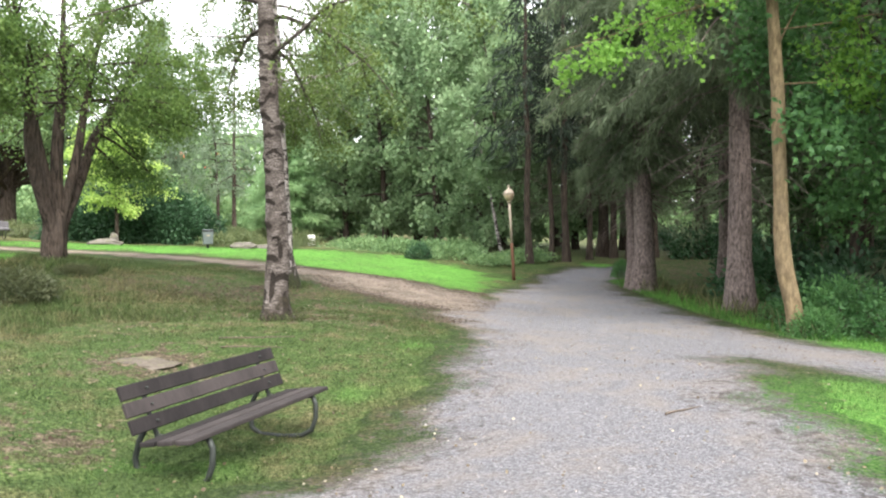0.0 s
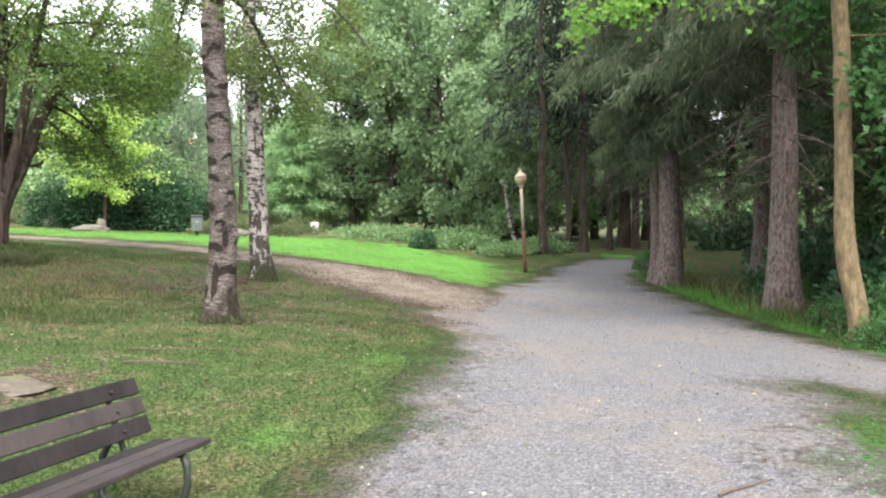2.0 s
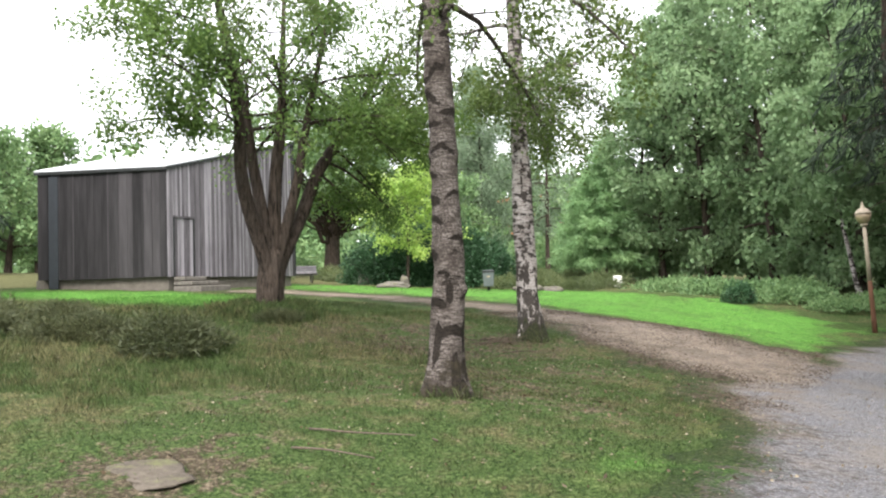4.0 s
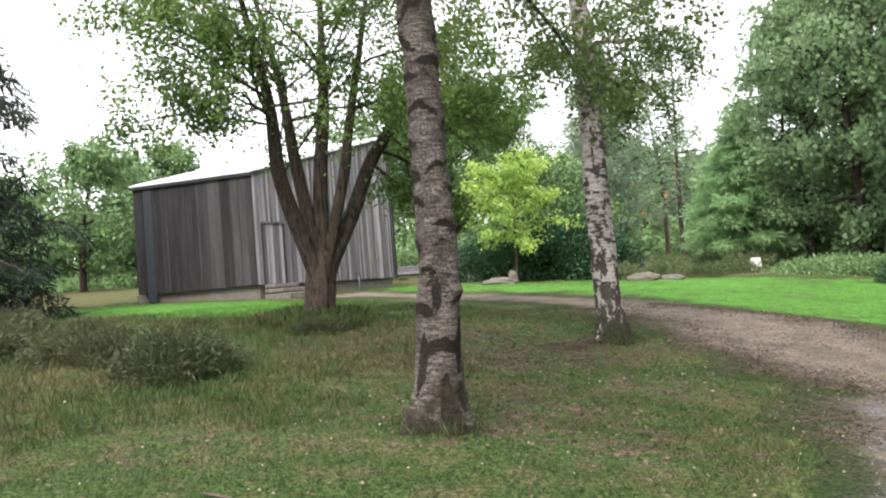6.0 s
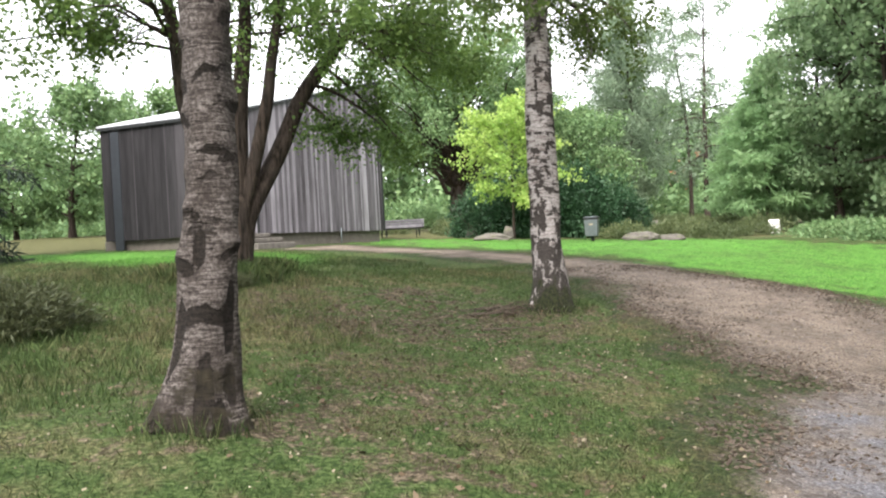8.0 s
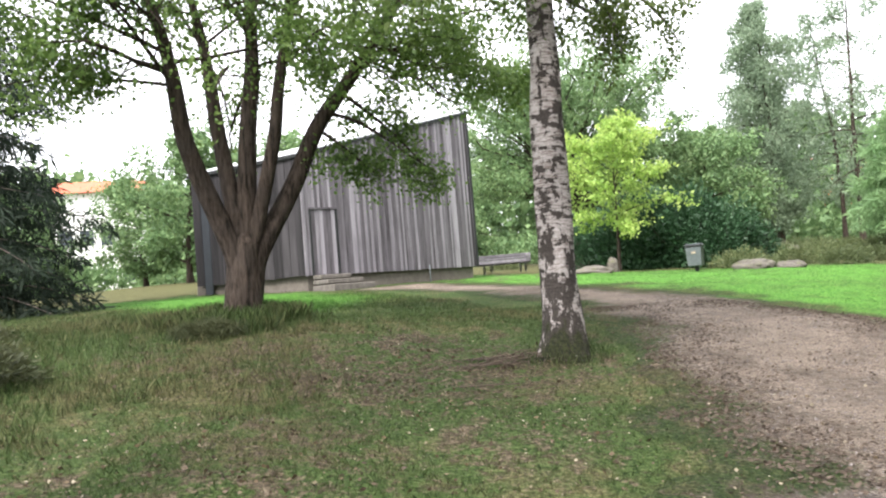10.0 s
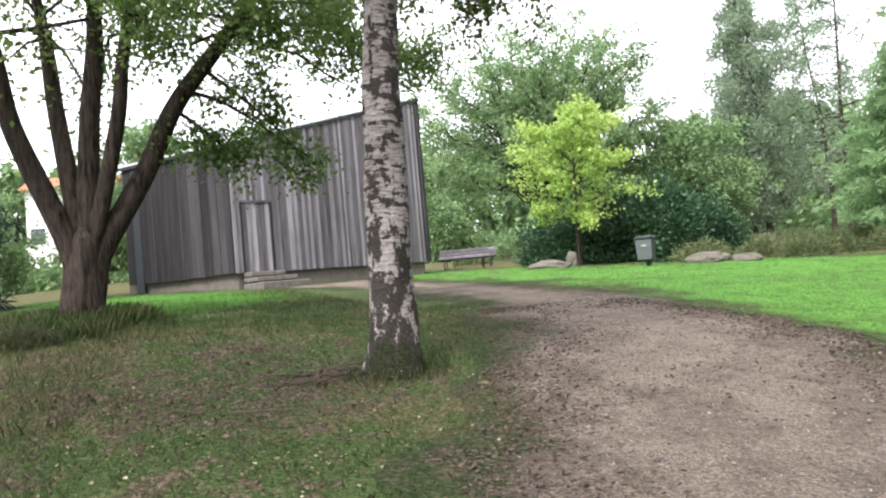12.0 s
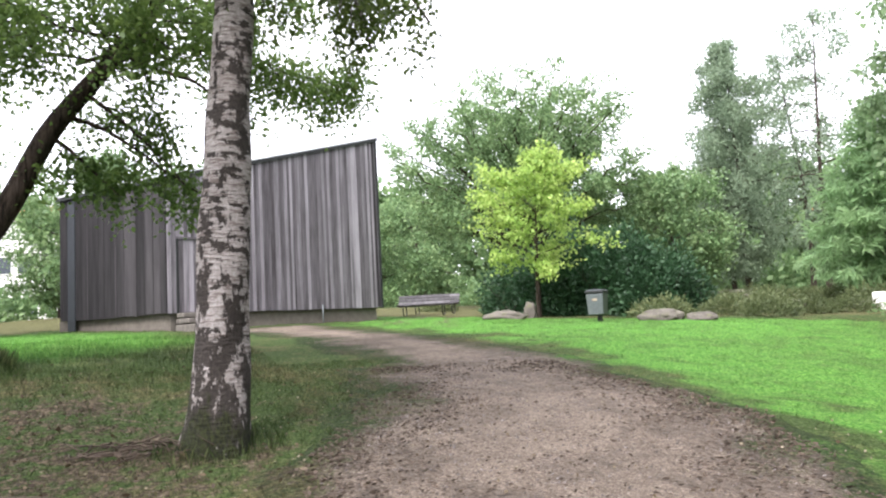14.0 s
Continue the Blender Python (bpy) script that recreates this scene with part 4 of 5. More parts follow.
def broadleaf(name, height, radius, bole, seed, leaf, wood_mat, n1, n2, per, size, label, scatter=0.3, droop=0.3, shape=0.6, trunk_r=None, lean=0.0, group="", up=0.25, stems=1, lobes=False):
    """A grown broadleaved tree at the origin. shape: where along the height the crown is widest."""
    rng = rng_of(seed)
    tree = thing(name, label=label, category="tree", group=group)
    r0 = trunk_r or height * 0.018
    trunk = limb(rng, (0, 0, -0.3), (lean, 0, 1), height * 0.95, 0, 0.035, 10)
    wood, prim, twigs = Shape(), [], []
    wood.tube(trunk, np.r_[r0 * 1.5, np.linspace(r0, r0 * 0.12, 9)], 10, False)
    for i in range(1, stems):
        wood.tube(limb(rng, (0.22 * i, -0.15 * i, -0.3), (0.1, -0.06, 1), height * 0.6, 0, 0.03, 8), np.linspace(r0 * 0.85, r0 * 0.2, 8), 8, False)
    for i in range(n1):
        f = bole + (1 - bole) * (i + rng.uniform(0, 1)) / n1
        g = (f - bole) / (1 - bole)
        width = radius * (min(1, 0.45 + g / shape * 0.55) if g < shape else max(0.18, math.sqrt(max(0, 1 - ((g - shape) / (1 - shape)) ** 2))))
        a = 2.39996 * i + rng.uniform(-0.4, 0.4)
        line = limb(rng, along_line(trunk, np.array([f]))[0], (math.cos(a), math.sin(a), up + 0.7 * g), width * rng.uniform(0.8, 1.15), droop, 0.14, 6)
        r = r0 * (1 - 0.8 * f) * 0.55
        wood.tube(line, np.linspace(r, r * 0.2, 6), 5, False)
        prim.append((line, r))
    branch_out(rng, wood, prim, twigs, n2, 0.5, 0.85, 0.08, droop, 3, 0.2, 0.4)
    part("trunk", wood, wood_mat, tree)
    c = leaf_cloud(rng, twigs, per, scatter, size, size * 0.66, 0.35 + droop, lobes)
    part("crown", quads_mesh("crown", c, leaf), leaf, tree)
    return tree


def conifer(name, height, radius, bole, seed, leaf, n1, per, size, label, trunk_r=None, droop=0.9, hang=1.0, group="", wood_mat=None, slim=0.16, thin=99.0):
    """A spruce at the origin: straight trunk, tiers of sagging boughs with curtains of needled twigs."""
    rng = rng_of(seed)
    tree = thing(name, label=label, category="tree", group=group)
    r0 = trunk_r or height * 0.018
    trunk = np.array([(0.04 * math.sin(z), 0.04 * math.cos(1.3 * z), z) for z in np.linspace(-0.3, height, 14)])
    wood = Shape()
    wood.tube(trunk, np.r_[r0 * 1.7, r0 * 1.1, np.linspace(r0, 0.02, 12)], 14, False)
    for i in range(7 if r0 > 0.25 else 0):
        a = 0.9 * i + rng.uniform(0, 0.4)
        wood.tube([(0.5 * r0 * math.cos(a), 0.5 * r0 * math.sin(a), 0.75), (0.95 * r0 * math.cos(a), 0.95 * r0 * math.sin(a), 0.35), (1.7 * r0 * math.cos(a), 1.7 * r0 * math.sin(a), -0.1)], [0.05, 0.11, 0.09], 6, False)
    spots, axes = [], []
    for i in range(n1):
        f = (i + rng.uniform(0, 1)) / n1
        z = height * (bole + (1 - bole) * f)
        L = radius * (1 - f) ** 0.8 * rng.uniform(0.75, 1.15) + 0.25
        a = 2.39996 * i + rng.uniform(-0.3, 0.3)
        line = limb(rng, (0, 0, z), (math.cos(a), math.sin(a), 0.12 + 0.3 * f), L, droop, 0.06, 7)
        r = max(0.012, r0 * 0.16 * (1 - f))
        wood.tube(line, np.linspace(r, r * 0.25, 7), 4, False)
        k = max(6, int(per * L / radius * (1.0 if z < thin else 0.3)))
        g = rng.uniform(0.12, 1.0, k)
        p = along_line(line, g)
        side = np.array([-math.sin(a), math.cos(a), 0])
        o = rng.uniform(-1, 1, (k, 1)) * (0.1 + 0.24 * L * (1 - g[:, None] * 0.6))
        spots.append(p + side * o - np.array([0, 0, 1]) * np.abs(o) * 0.25 + rng.normal(0, 0.11, (k, 3)))
        axes.append(side * np.sign(o) * 0.5 + np.array([math.cos(a), math.sin(a), 0]) * 0.5 + rng.normal(0, 0.8, (k, 3)) - np.array([0, 0, hang]))
    for i in range(46 if trunk_r > 0.25 else 16 if bole > 0.15 else 0):
        a = 2.4 * i + 0.7
        dead = limb(rng, (0, 0, height * bole * rng.uniform(0.45, 1.1)), (math.cos(a), math.sin(a), 0.05), radius * rng.uniform(0.35, 0.85), 1.0, 0.07, 7)
        wood.tube(dead, np.linspace(0.018, 0.006, 7), 4, False)
        branch_out(rng, wood, [(dead, 0.016)], [], 3, 0.35, 0.5, -0.1, 0.5, 3, 0.3)
    part("trunk", wood, wood_mat or SPRUCE_BARK, tree)
    c = leaves(rng, np.concatenate(spots), np.concatenate(axes), size, size * slim, 0.5)
    part("crown", quads_mesh("crown", c, leaf), leaf, tree)
    return tree


def plant(tree, x, y, turn=0.0, size=1.0, copy=False, sink=0.0):
    m = pose(x, y, float(ground_z(x, y)) - sink, 0, 0, turn) @ Matrix.Scale(size, 4)
    if copy:
        return copy_thing(tree, m)
    tree.matrix_basis = m
    return tree


# big spruces on the bank beside the path
near_spruce = conifer("spruce_tree", 21, 3.5, 0.3, 31, NEEDLES, 150, 800, 0.28, "tall spruce with a bare reddish-grey trunk and drooping boughs", 0.29, 1.1, 1.5, "spruces by the path", None, 0.12, 12.0)
plant(near_spruce, -2.05, 25.8)
for x, y, turn, size in ((0.75, 20.7, 140, 0.95), (-2.45, 26.35, 60, 0.62), (0.6, 29.5, 300, 1.0)):
    plant(near_spruce, x, y, turn, size, True)
# The wood's shade is put into this darker bark.
far_spruce = conifer("spruce_tree", 19, 3.9, 0.14, 32, NEEDLES, 90, 330, 0.34, "dark spruce in the wood behind the lawn", 0.24, 1.0, 0.7, "spruces of the wood", GREY_BARK, 0.15, 13.0)
plant(far_spruce, -9.3, 49.0)
for i, (x, y) in enumerate(((-4.7, 44.6), (-4.9, 37.6), (3.9, 23.2), (6.0, 19.0), (-0.4, 39.9), (3.2, 31.0), (5.5, 36.0), (6.8, 27.5), (9.5, 22.5), (-19.3, 50.3),
                          (-26.2, 52.5), (12.0, 29.5), (13.5, 18.5), (16.5, 24.0))):
    plant(far_spruce, x, y, 67 * i, 0.85 + 0.07 * (i * 7 % 5), True)

# Unlit depth of the wood, put into near-black needles and dark bark.
dark_pole = conifer("spruce_tree", 15, 2.2, 0.36, 34, NEEDLES_DARK, 40, 90, 0.45, "thin spruce trunk deep in the wood, darkened for shade", 0.13, 0.9, 1.2, "thin spruces deep in the wood", GREY_BARK, 0.14, 12.0)
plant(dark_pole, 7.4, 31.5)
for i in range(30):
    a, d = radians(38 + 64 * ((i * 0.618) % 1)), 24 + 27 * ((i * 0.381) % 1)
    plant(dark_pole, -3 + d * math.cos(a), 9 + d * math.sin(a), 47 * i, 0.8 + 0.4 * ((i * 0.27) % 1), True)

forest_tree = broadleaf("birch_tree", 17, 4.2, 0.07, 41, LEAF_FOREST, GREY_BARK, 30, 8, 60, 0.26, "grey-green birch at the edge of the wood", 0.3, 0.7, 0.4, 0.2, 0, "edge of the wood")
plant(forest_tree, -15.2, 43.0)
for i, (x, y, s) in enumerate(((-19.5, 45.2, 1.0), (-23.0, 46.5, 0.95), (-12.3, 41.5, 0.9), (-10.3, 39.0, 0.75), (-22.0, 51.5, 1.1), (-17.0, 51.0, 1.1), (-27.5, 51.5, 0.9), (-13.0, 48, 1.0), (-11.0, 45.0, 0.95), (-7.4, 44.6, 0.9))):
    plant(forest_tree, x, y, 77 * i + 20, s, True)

# low soft-needled tree before the wood
soft = conifer("larch_tree", 8.5, 3.4, 0.12, 44, NEEDLES_SOFT, 70, 420, 0.4, "low soft green larch before the wood", 0.14, 0.4, 0.35, "", GREY_BARK)
plant(soft, -26.0, 45.2)
plant(soft, -30.5, 51, 90, 0.9, True)

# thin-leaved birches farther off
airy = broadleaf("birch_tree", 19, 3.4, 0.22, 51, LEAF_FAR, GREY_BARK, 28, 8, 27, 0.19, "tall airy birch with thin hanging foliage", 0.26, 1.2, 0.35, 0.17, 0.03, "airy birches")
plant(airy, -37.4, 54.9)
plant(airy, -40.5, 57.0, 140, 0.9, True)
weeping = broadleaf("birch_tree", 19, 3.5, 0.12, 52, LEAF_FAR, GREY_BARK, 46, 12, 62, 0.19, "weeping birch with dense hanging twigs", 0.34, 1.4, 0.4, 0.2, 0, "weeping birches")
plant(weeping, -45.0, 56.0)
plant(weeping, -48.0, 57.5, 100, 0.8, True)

slim = broadleaf("birch_tree", 9, 1.7, 0.45, 54, LEAF_FOREST, BIRCH, 14, 6, 40, 0.22, "slim leaning white birch at the wood's edge", 0.25, 0.8, 0.4, 0.09, -0.2)
plant(slim, -9.6, 36.6, 0)

# the oak behind the hut
def domed_oak(name, reach, rise, middle, seed, label):
    """A spreading oak at the origin: stout forked bole, bent limbs that run out to a lumpy dome of leaves."""
    rng = rng_of(seed)
    tree = thing(name, label=label, category="tree")
    wood, outer, twigs = Shape(), [], []
    wood.tube([(0, 0, -0.4), (0, 0, 0.1), (0.05, 0, 1.4), (0.1, 0.05, 3.0), (0.2, 0.1, 5.2), (0.1, 0.2, 8.5)], [0.85, 0.6, 0.5, 0.46, 0.3, 0.1], 12, False)
    n = 92
    for i in range(n):
        u = 1.0 - 1.5 * (i + 0.5) / n
        a = 2.39996 * i
        w = math.sqrt(1 - u * u)
        k = rng.uniform(0.8, 1.0) * (1 + 0.1 * math.sin(3 * a + 5 * u) + 0.07 * math.sin(7 * a - 4 * u))
        if i % 5 == 0:
            k *= 0.6
        tip = np.array([reach * w * math.cos(a) * k, reach * w * math.sin(a) * k, middle + rise * u * k])
        start = np.array([0.1, 0.05, 2.3 + 3.4 * max(0.0, u + 0.35) * rng.uniform(0.5, 1)])
        f = np.linspace(0, 1, 9)[:, None]
        bend = start + (tip - start) * f + np.array([0, 0, 1]) * np.sin(f * np.pi) * (0.5 - u) * 0.9
        bend[1:-1] += rng.normal(0, 0.22, (7, 3))
        r = 0.05 + 0.11 * rng.uniform() ** 2
        wood.tube(bend, np.linspace(r, 0.015, 9), 6, False)
        outer.append((bend[3:], 0.04))
    branch_out(rng, wood, outer, twigs, 12, 0.24, 0.95, 0.16, 0.2, 3, 0.25, 0.2)
    part("trunk", wood, GREY_BARK, tree)
    c = leaf_cloud(rng, twigs, 70, (0.24, 0.24, 0.14), 0.17, 0.11, 0.4)
    part("crown", quads_mesh("crown", c, LEAF_OAK), LEAF_OAK, tree)
    return tree


oak = domed_oak("oak_tree", 7.5, 6.6, 7.4, 61, "wide-crowned green oak behind the hut")
plant(oak, -41.5, 36.6)
mid_green = broadleaf("oak_tree", 9, 4.2, 0.12, 62, LEAF_OAK, GREY_BARK, 24, 9, 52, 0.26, "middling green tree beyond the rocks", 0.27, 0.4, 0.45, 0.2, 0)
plant(mid_green, -39.5, 46.0, 0, 0.85)
for x, y, turn, s in ((-44, 50, 50, 1.1), (-41.6, 14.9, 120, 0.92), (-58, 24, 10, 1.1), (-57, 32, 200, 1.0), (-66, 40, 300, 1.3), (-52, 1, 45, 0.9), (-47.2, 13.0, 70, 0.75), (-49.5, 19.5, 160, 1.12), (-45.5, 8.2, 30, 0.7)):
    plant(mid_green, x, y, turn, s, True)

far_tree = broadleaf("far_tree", 11, 5.0, 0.08, 63, LEAF_OAK, GREY_BARK, 15, 6, 26, 0.75, "green tree at the far side of the park", 0.7, 0.4, 0.4, 0.25, 0, "far trees")
plant(far_tree, -75, 60)
for i in range(44):
    a = radians(64 + 3.6 * i)
    d = 78 + 22 * ((i * 0.618) % 1)
    x, y = -8 + d * math.cos(a), 12 + d * math.sin(a)
    plant(far_tree, x, y, 53 * i, 0.95 + 0.4 * ((i * 0.37) % 1), True)

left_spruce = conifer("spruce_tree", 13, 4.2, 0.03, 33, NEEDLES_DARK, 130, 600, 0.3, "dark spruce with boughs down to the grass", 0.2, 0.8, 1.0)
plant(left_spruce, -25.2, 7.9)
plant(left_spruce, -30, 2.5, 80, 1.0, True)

# the young yellow-leaved tree and the evergreen shrubs round it
yellow = broadleaf("yellow_tree", 5.6, 2.4, 0.36, 71, LEAF_YELLOW, GREY_BARK, 26, 10, 30, 0.15, "young golden-leaved tree on two thin stems", (0.17, 0.17, 0.07), 0.12, 0.22, 0.065, 0.02, "", 0.3, 2)
plant(yellow, -26.0, 28.75)


def shrub(name, rx, ry, h, seed, leaf, count, size, label, category="shrub", stems=14, group="", slim=0.5):
    """A mound of leaves on short stems, uneven in outline."""
    rng = rng_of(seed)
    ob = thing(name, label=label, category=category, group=group)
    wood, twigs = Shape(), []
    for i in range(stems):
        a = 2.4 * i
        line = limb(rng, (0.25 * rx * math.cos(a), 0.25 * ry * math.sin(a), -0.1), (math.cos(a) * rx, math.sin(a) * ry, h * rng.uniform(0.5, 1.3)), h * rng.uniform(0.8, 1.1), 0.2, 0.12, 5)
        wood.tube(line, np.linspace(0.03, 0.008, 5), 4, False)
    n = count
    d = unit(rng.normal(size=(n, 3)))
    d[:, 2] = np.abs(d[:, 2])
    a = np.arctan2(d[:, 1], d[:, 0])
    lump = 1 + 0.16 * np.sin(3 * a + seed) + 0.12 * np.sin(7 * a + 4 * d[:, 2] + seed) + 0.1 * np.sin(9 * d[:, 2] + 5 * a)
    r = rng.uniform(0.55, 1.0, n) ** 0.5 * lump
    spots = d * np.array([rx, ry, h]) * r[:, None] + rng.normal(0, size * 0.6, (n, 3))
    spots[:, 2] = np.maximum(spots[:, 2], 0.02)
    part("branchwork", wood, GREY_BARK, ob)
    part("foliage", quads_mesh("foliage", leaves(rng, spots, d + rng.normal(0, 0.7, (n, 3)), size, size * slim), leaf), leaf, ob)
    return ob


dark = shrub("evergreen_shrub", 2.3, 2.0, 2.75, 81, LEAF_DARK, 11500, 0.18, "dense dark evergreen shrub under the yellow tree", group="evergreen shrubs")
plant(dark, -28.3, 31.6)
for x, y, turn, s in ((-26.6, 32.4, 50, 0.98), (-25.3, 32.9, 130, 0.8), (-29.8, 30.6, 200, 0.8)):
    plant(dark, x, y, turn, s, True)


# ---- the maple on the bank, its boughs over the path ----
def build_maple():
    rng = rng_of(91)
    foot = np.array((1.55, 15.4, float(ground_z(1.55, 15.4))))
    tree = thing("maple_tree", tuple(foot), label="slender maple with smooth tan bark on the path bank", category="tree")
    line = np.array([(1.56, 15.4, -0.7), (1.5, 15.41, 0.1), (1.33, 15.42, 0.87), (1.3, 15.42, 1.6), (1.29, 15.42, 2.64), (1.26, 15.43, 4.2), (1.18, 15.43, 5.76), (1.1, 15.4, 11.0)]) - foot
    wood, prim, twigs, fine = Shape(), [], [], []
    for z, way, length in ((5.9, (-1, -0.45, -0.03), 4.0), (6.6, (-0.9, -0.7, 0.1), 3.6), (6.3, (-0.7, -1.0, -0.1), 3.2), (6.4, (0.9, -0.5, -0.1), 3.6), (5.2, (1, -0.1, -0.05), 3.6), (4.2, (1, 0.4, -0.05), 3.0), (7.0, (0.5, -1, 0), 3.0), (8, (-0.6, 0.6, 0.2), 3)):
        p = np.array([np.interp(z, line[:, 2] + foot[2], line[:, i]) for i in range(3)])
        b = limb(rng, p, way, length, 0.25, 0.07, 8)
        wood.tube(b, np.linspace(0.018, 0.006, 8), 6, False)
        prim.append((b, 0.022))
    branch_out(rng, wood, prim, twigs, 10, 0.36, 0.75, -0.05, 0.4, 4, 0.18, 0.35)
    branch_out(rng, wood, twigs, fine, 4, 0.5, 0.8, -0.05, 0.4, 3, 0.2)
    stub = limb(rng, np.array((1.27, 15.43, 4.9)) - foot, (0.5, -0.1, 0.9), 1.2, 0, 0.05, 5)
    wood.tube(stub, np.linspace(0.02, 0.01, 5), 5, False)
    part("trunk", trunk_mesh("trunk", MAPLE_BARK, line, [0.17, 0.15, 0.15, 0.135, 0.125, 0.115, 0.105, 0.04], 91, 20, 0.25, 0.03, wood.lines), MAPLE_BARK, tree, "smooth tan bark")
    c = leaf_cloud(rng, fine + twigs, 20, 0.13, 0.1, 0.1, 0.35, True)
    part("crown", quads_mesh("crown", c, LEAF_MAPLE), LEAF_MAPLE, tree, "bright green broad leaves")


build_maple()
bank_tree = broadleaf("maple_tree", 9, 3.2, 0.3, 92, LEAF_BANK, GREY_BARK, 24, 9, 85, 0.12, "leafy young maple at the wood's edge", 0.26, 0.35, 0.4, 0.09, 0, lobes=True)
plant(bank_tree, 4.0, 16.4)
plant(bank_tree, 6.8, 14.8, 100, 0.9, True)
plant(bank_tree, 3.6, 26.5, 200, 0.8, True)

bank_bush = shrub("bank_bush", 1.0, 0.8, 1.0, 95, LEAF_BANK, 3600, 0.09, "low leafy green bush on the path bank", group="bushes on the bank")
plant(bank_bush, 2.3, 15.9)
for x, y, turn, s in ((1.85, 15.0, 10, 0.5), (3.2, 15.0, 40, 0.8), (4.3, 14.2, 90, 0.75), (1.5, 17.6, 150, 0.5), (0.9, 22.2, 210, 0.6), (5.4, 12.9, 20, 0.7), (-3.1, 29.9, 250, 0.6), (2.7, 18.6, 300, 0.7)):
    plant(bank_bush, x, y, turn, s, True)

# Undergrowth takes the dark leaf colour to hold the shade among the trunks.
brush = shrub("undergrowth_bush", 1.7, 1.4, 1.3, 94, LEAF_DARK, 2200, 0.2, "bushy undergrowth inside the wood, leaves darkened for shade", group="undergrowth inside the wood")
plant(brush, 3.4, 20.4)
for i in range(26):
    a, d = radians(50 + 52 * ((i * 0.618) % 1)), 15 + 30 * ((i * 0.447) % 1)
    bx, by = -1 + d * math.cos(a), 9 + d * math.sin(a)
    if bx - 1.2 + (by - 14.8) * 0.358 > 3.0:
        plant(brush, bx, by, 61 * i, 0.6 + 0.6 * ((i * 0.31) % 1), True)

# undergrowth that closes the view under the far trees
thicket = shrub("thicket", 4.5, 2.5, 2.6, 99, LEAF_OAK, 1300, 0.5, "far green undergrowth below the trees", group="far undergrowth")
plant(thicket, -70, 50)
for i in range(52):
    a = radians(60 + 3.2 * i)
    d = 68 + 10 * ((i * 0.618) % 1)
    plant(thicket, -8 + d * math.cos(a), 12 + d * math.sin(a), 41 * i, 1.0 + 0.5 * ((i * 0.43) % 1), True)
for x, y, s in ((-52, 40, 0.6), (-50, 46, 0.6), (-46, 52, 0.5), (-56, 33, 0.6), (-34, 56, 0.5), (-28, 55, 0.5), (-40, 60, 0.6), (-60, 26, 0.5), (-58, 18, 0.4), (-63, 15, 0.9), (-60, 10.5, 0.8), (-59, 3, 1.1), (-58, 6.5, 0.9), (-52, 2, 0.6), (-44, -2, 0.6)):
    plant(thicket, x, y, 20 * x, s, True)
weeds = shrub("weed_clump", 0.9, 0.7, 0.5, 100, WEEDS, 1800, 0.14, "rough clump of weeds among the rocks", "weeds", 6, "weeds among the rocks", 0.25)
plant(weeds, -22.0, 33.0)
for i, (x, y) in enumerate(((-20.3, 34.5), (-23.5, 36.0), (-26.0, 38.5), (-28.5, 41.5), (-25.5, 43.0), (-30.5, 40.5), (-33, 45), (-20.5, 36.5), (-32.5, 48), (-28, 44.5), (-36, 44), (-21.5, 30.2), (-34, 31.5), (-37, 33), (-31, 33), (-38, 30), (-23, 40.5), (-18.8, 31.5))):
    plant(weeds, x, y, 37 * i, 0.8 + 0.6 * ((i * 0.3) % 1), True)

# low green growth along the wood behind the lawn
low_bush = shrub("low_bush", 1.9, 1.3, 0.48, 96, LEAF_OAK, 3000, 0.14, "low green bush at the edge of the wood", group="low bushes by the wood")
plant(low_bush, -13.2, 33.2)
for x, y, turn, s in ((-10.9, 32.6, 70, 0.9), (-15.5, 34.6, 20, 1.0), (-8.9, 31.6, 130, 0.7), (-17.5, 37, 200, 0.9), (-7.9, 33.6, 250, 0.9), (-12, 36, 300, 1.1)):
    plant(low_bush, x, y, turn, s, True)
box_bush = shrub("round_bush", 0.5, 0.5, 0.62, 97, LEAF_DARK, 2500, 0.08, "small round dark green bush on the lawn's edge")
plant(box_bush, -11.7, 30.6)

heather = shrub("heather_clump", 1.0, 0.75, 0.42, 98, HEATHER, 9000, 0.1, "brownish green clump of heather in dry grass", "heather", 10, "heather clumps", 0.16)
plant(heather, -11.9, 10.4)
for x, y, turn, s in ((-13.1, 9.6, 60, 0.8), (-14.4, 8.3, 140, 1.1), (-15.0, 10.0, 10, 0.7), (-13.1, 13.2, 80, 0.45), (-16.2, 7.6, 300, 1.2), (-17.6, 9.0, 20, 1.0)):
    plant(heather, x, y, turn, s, True)


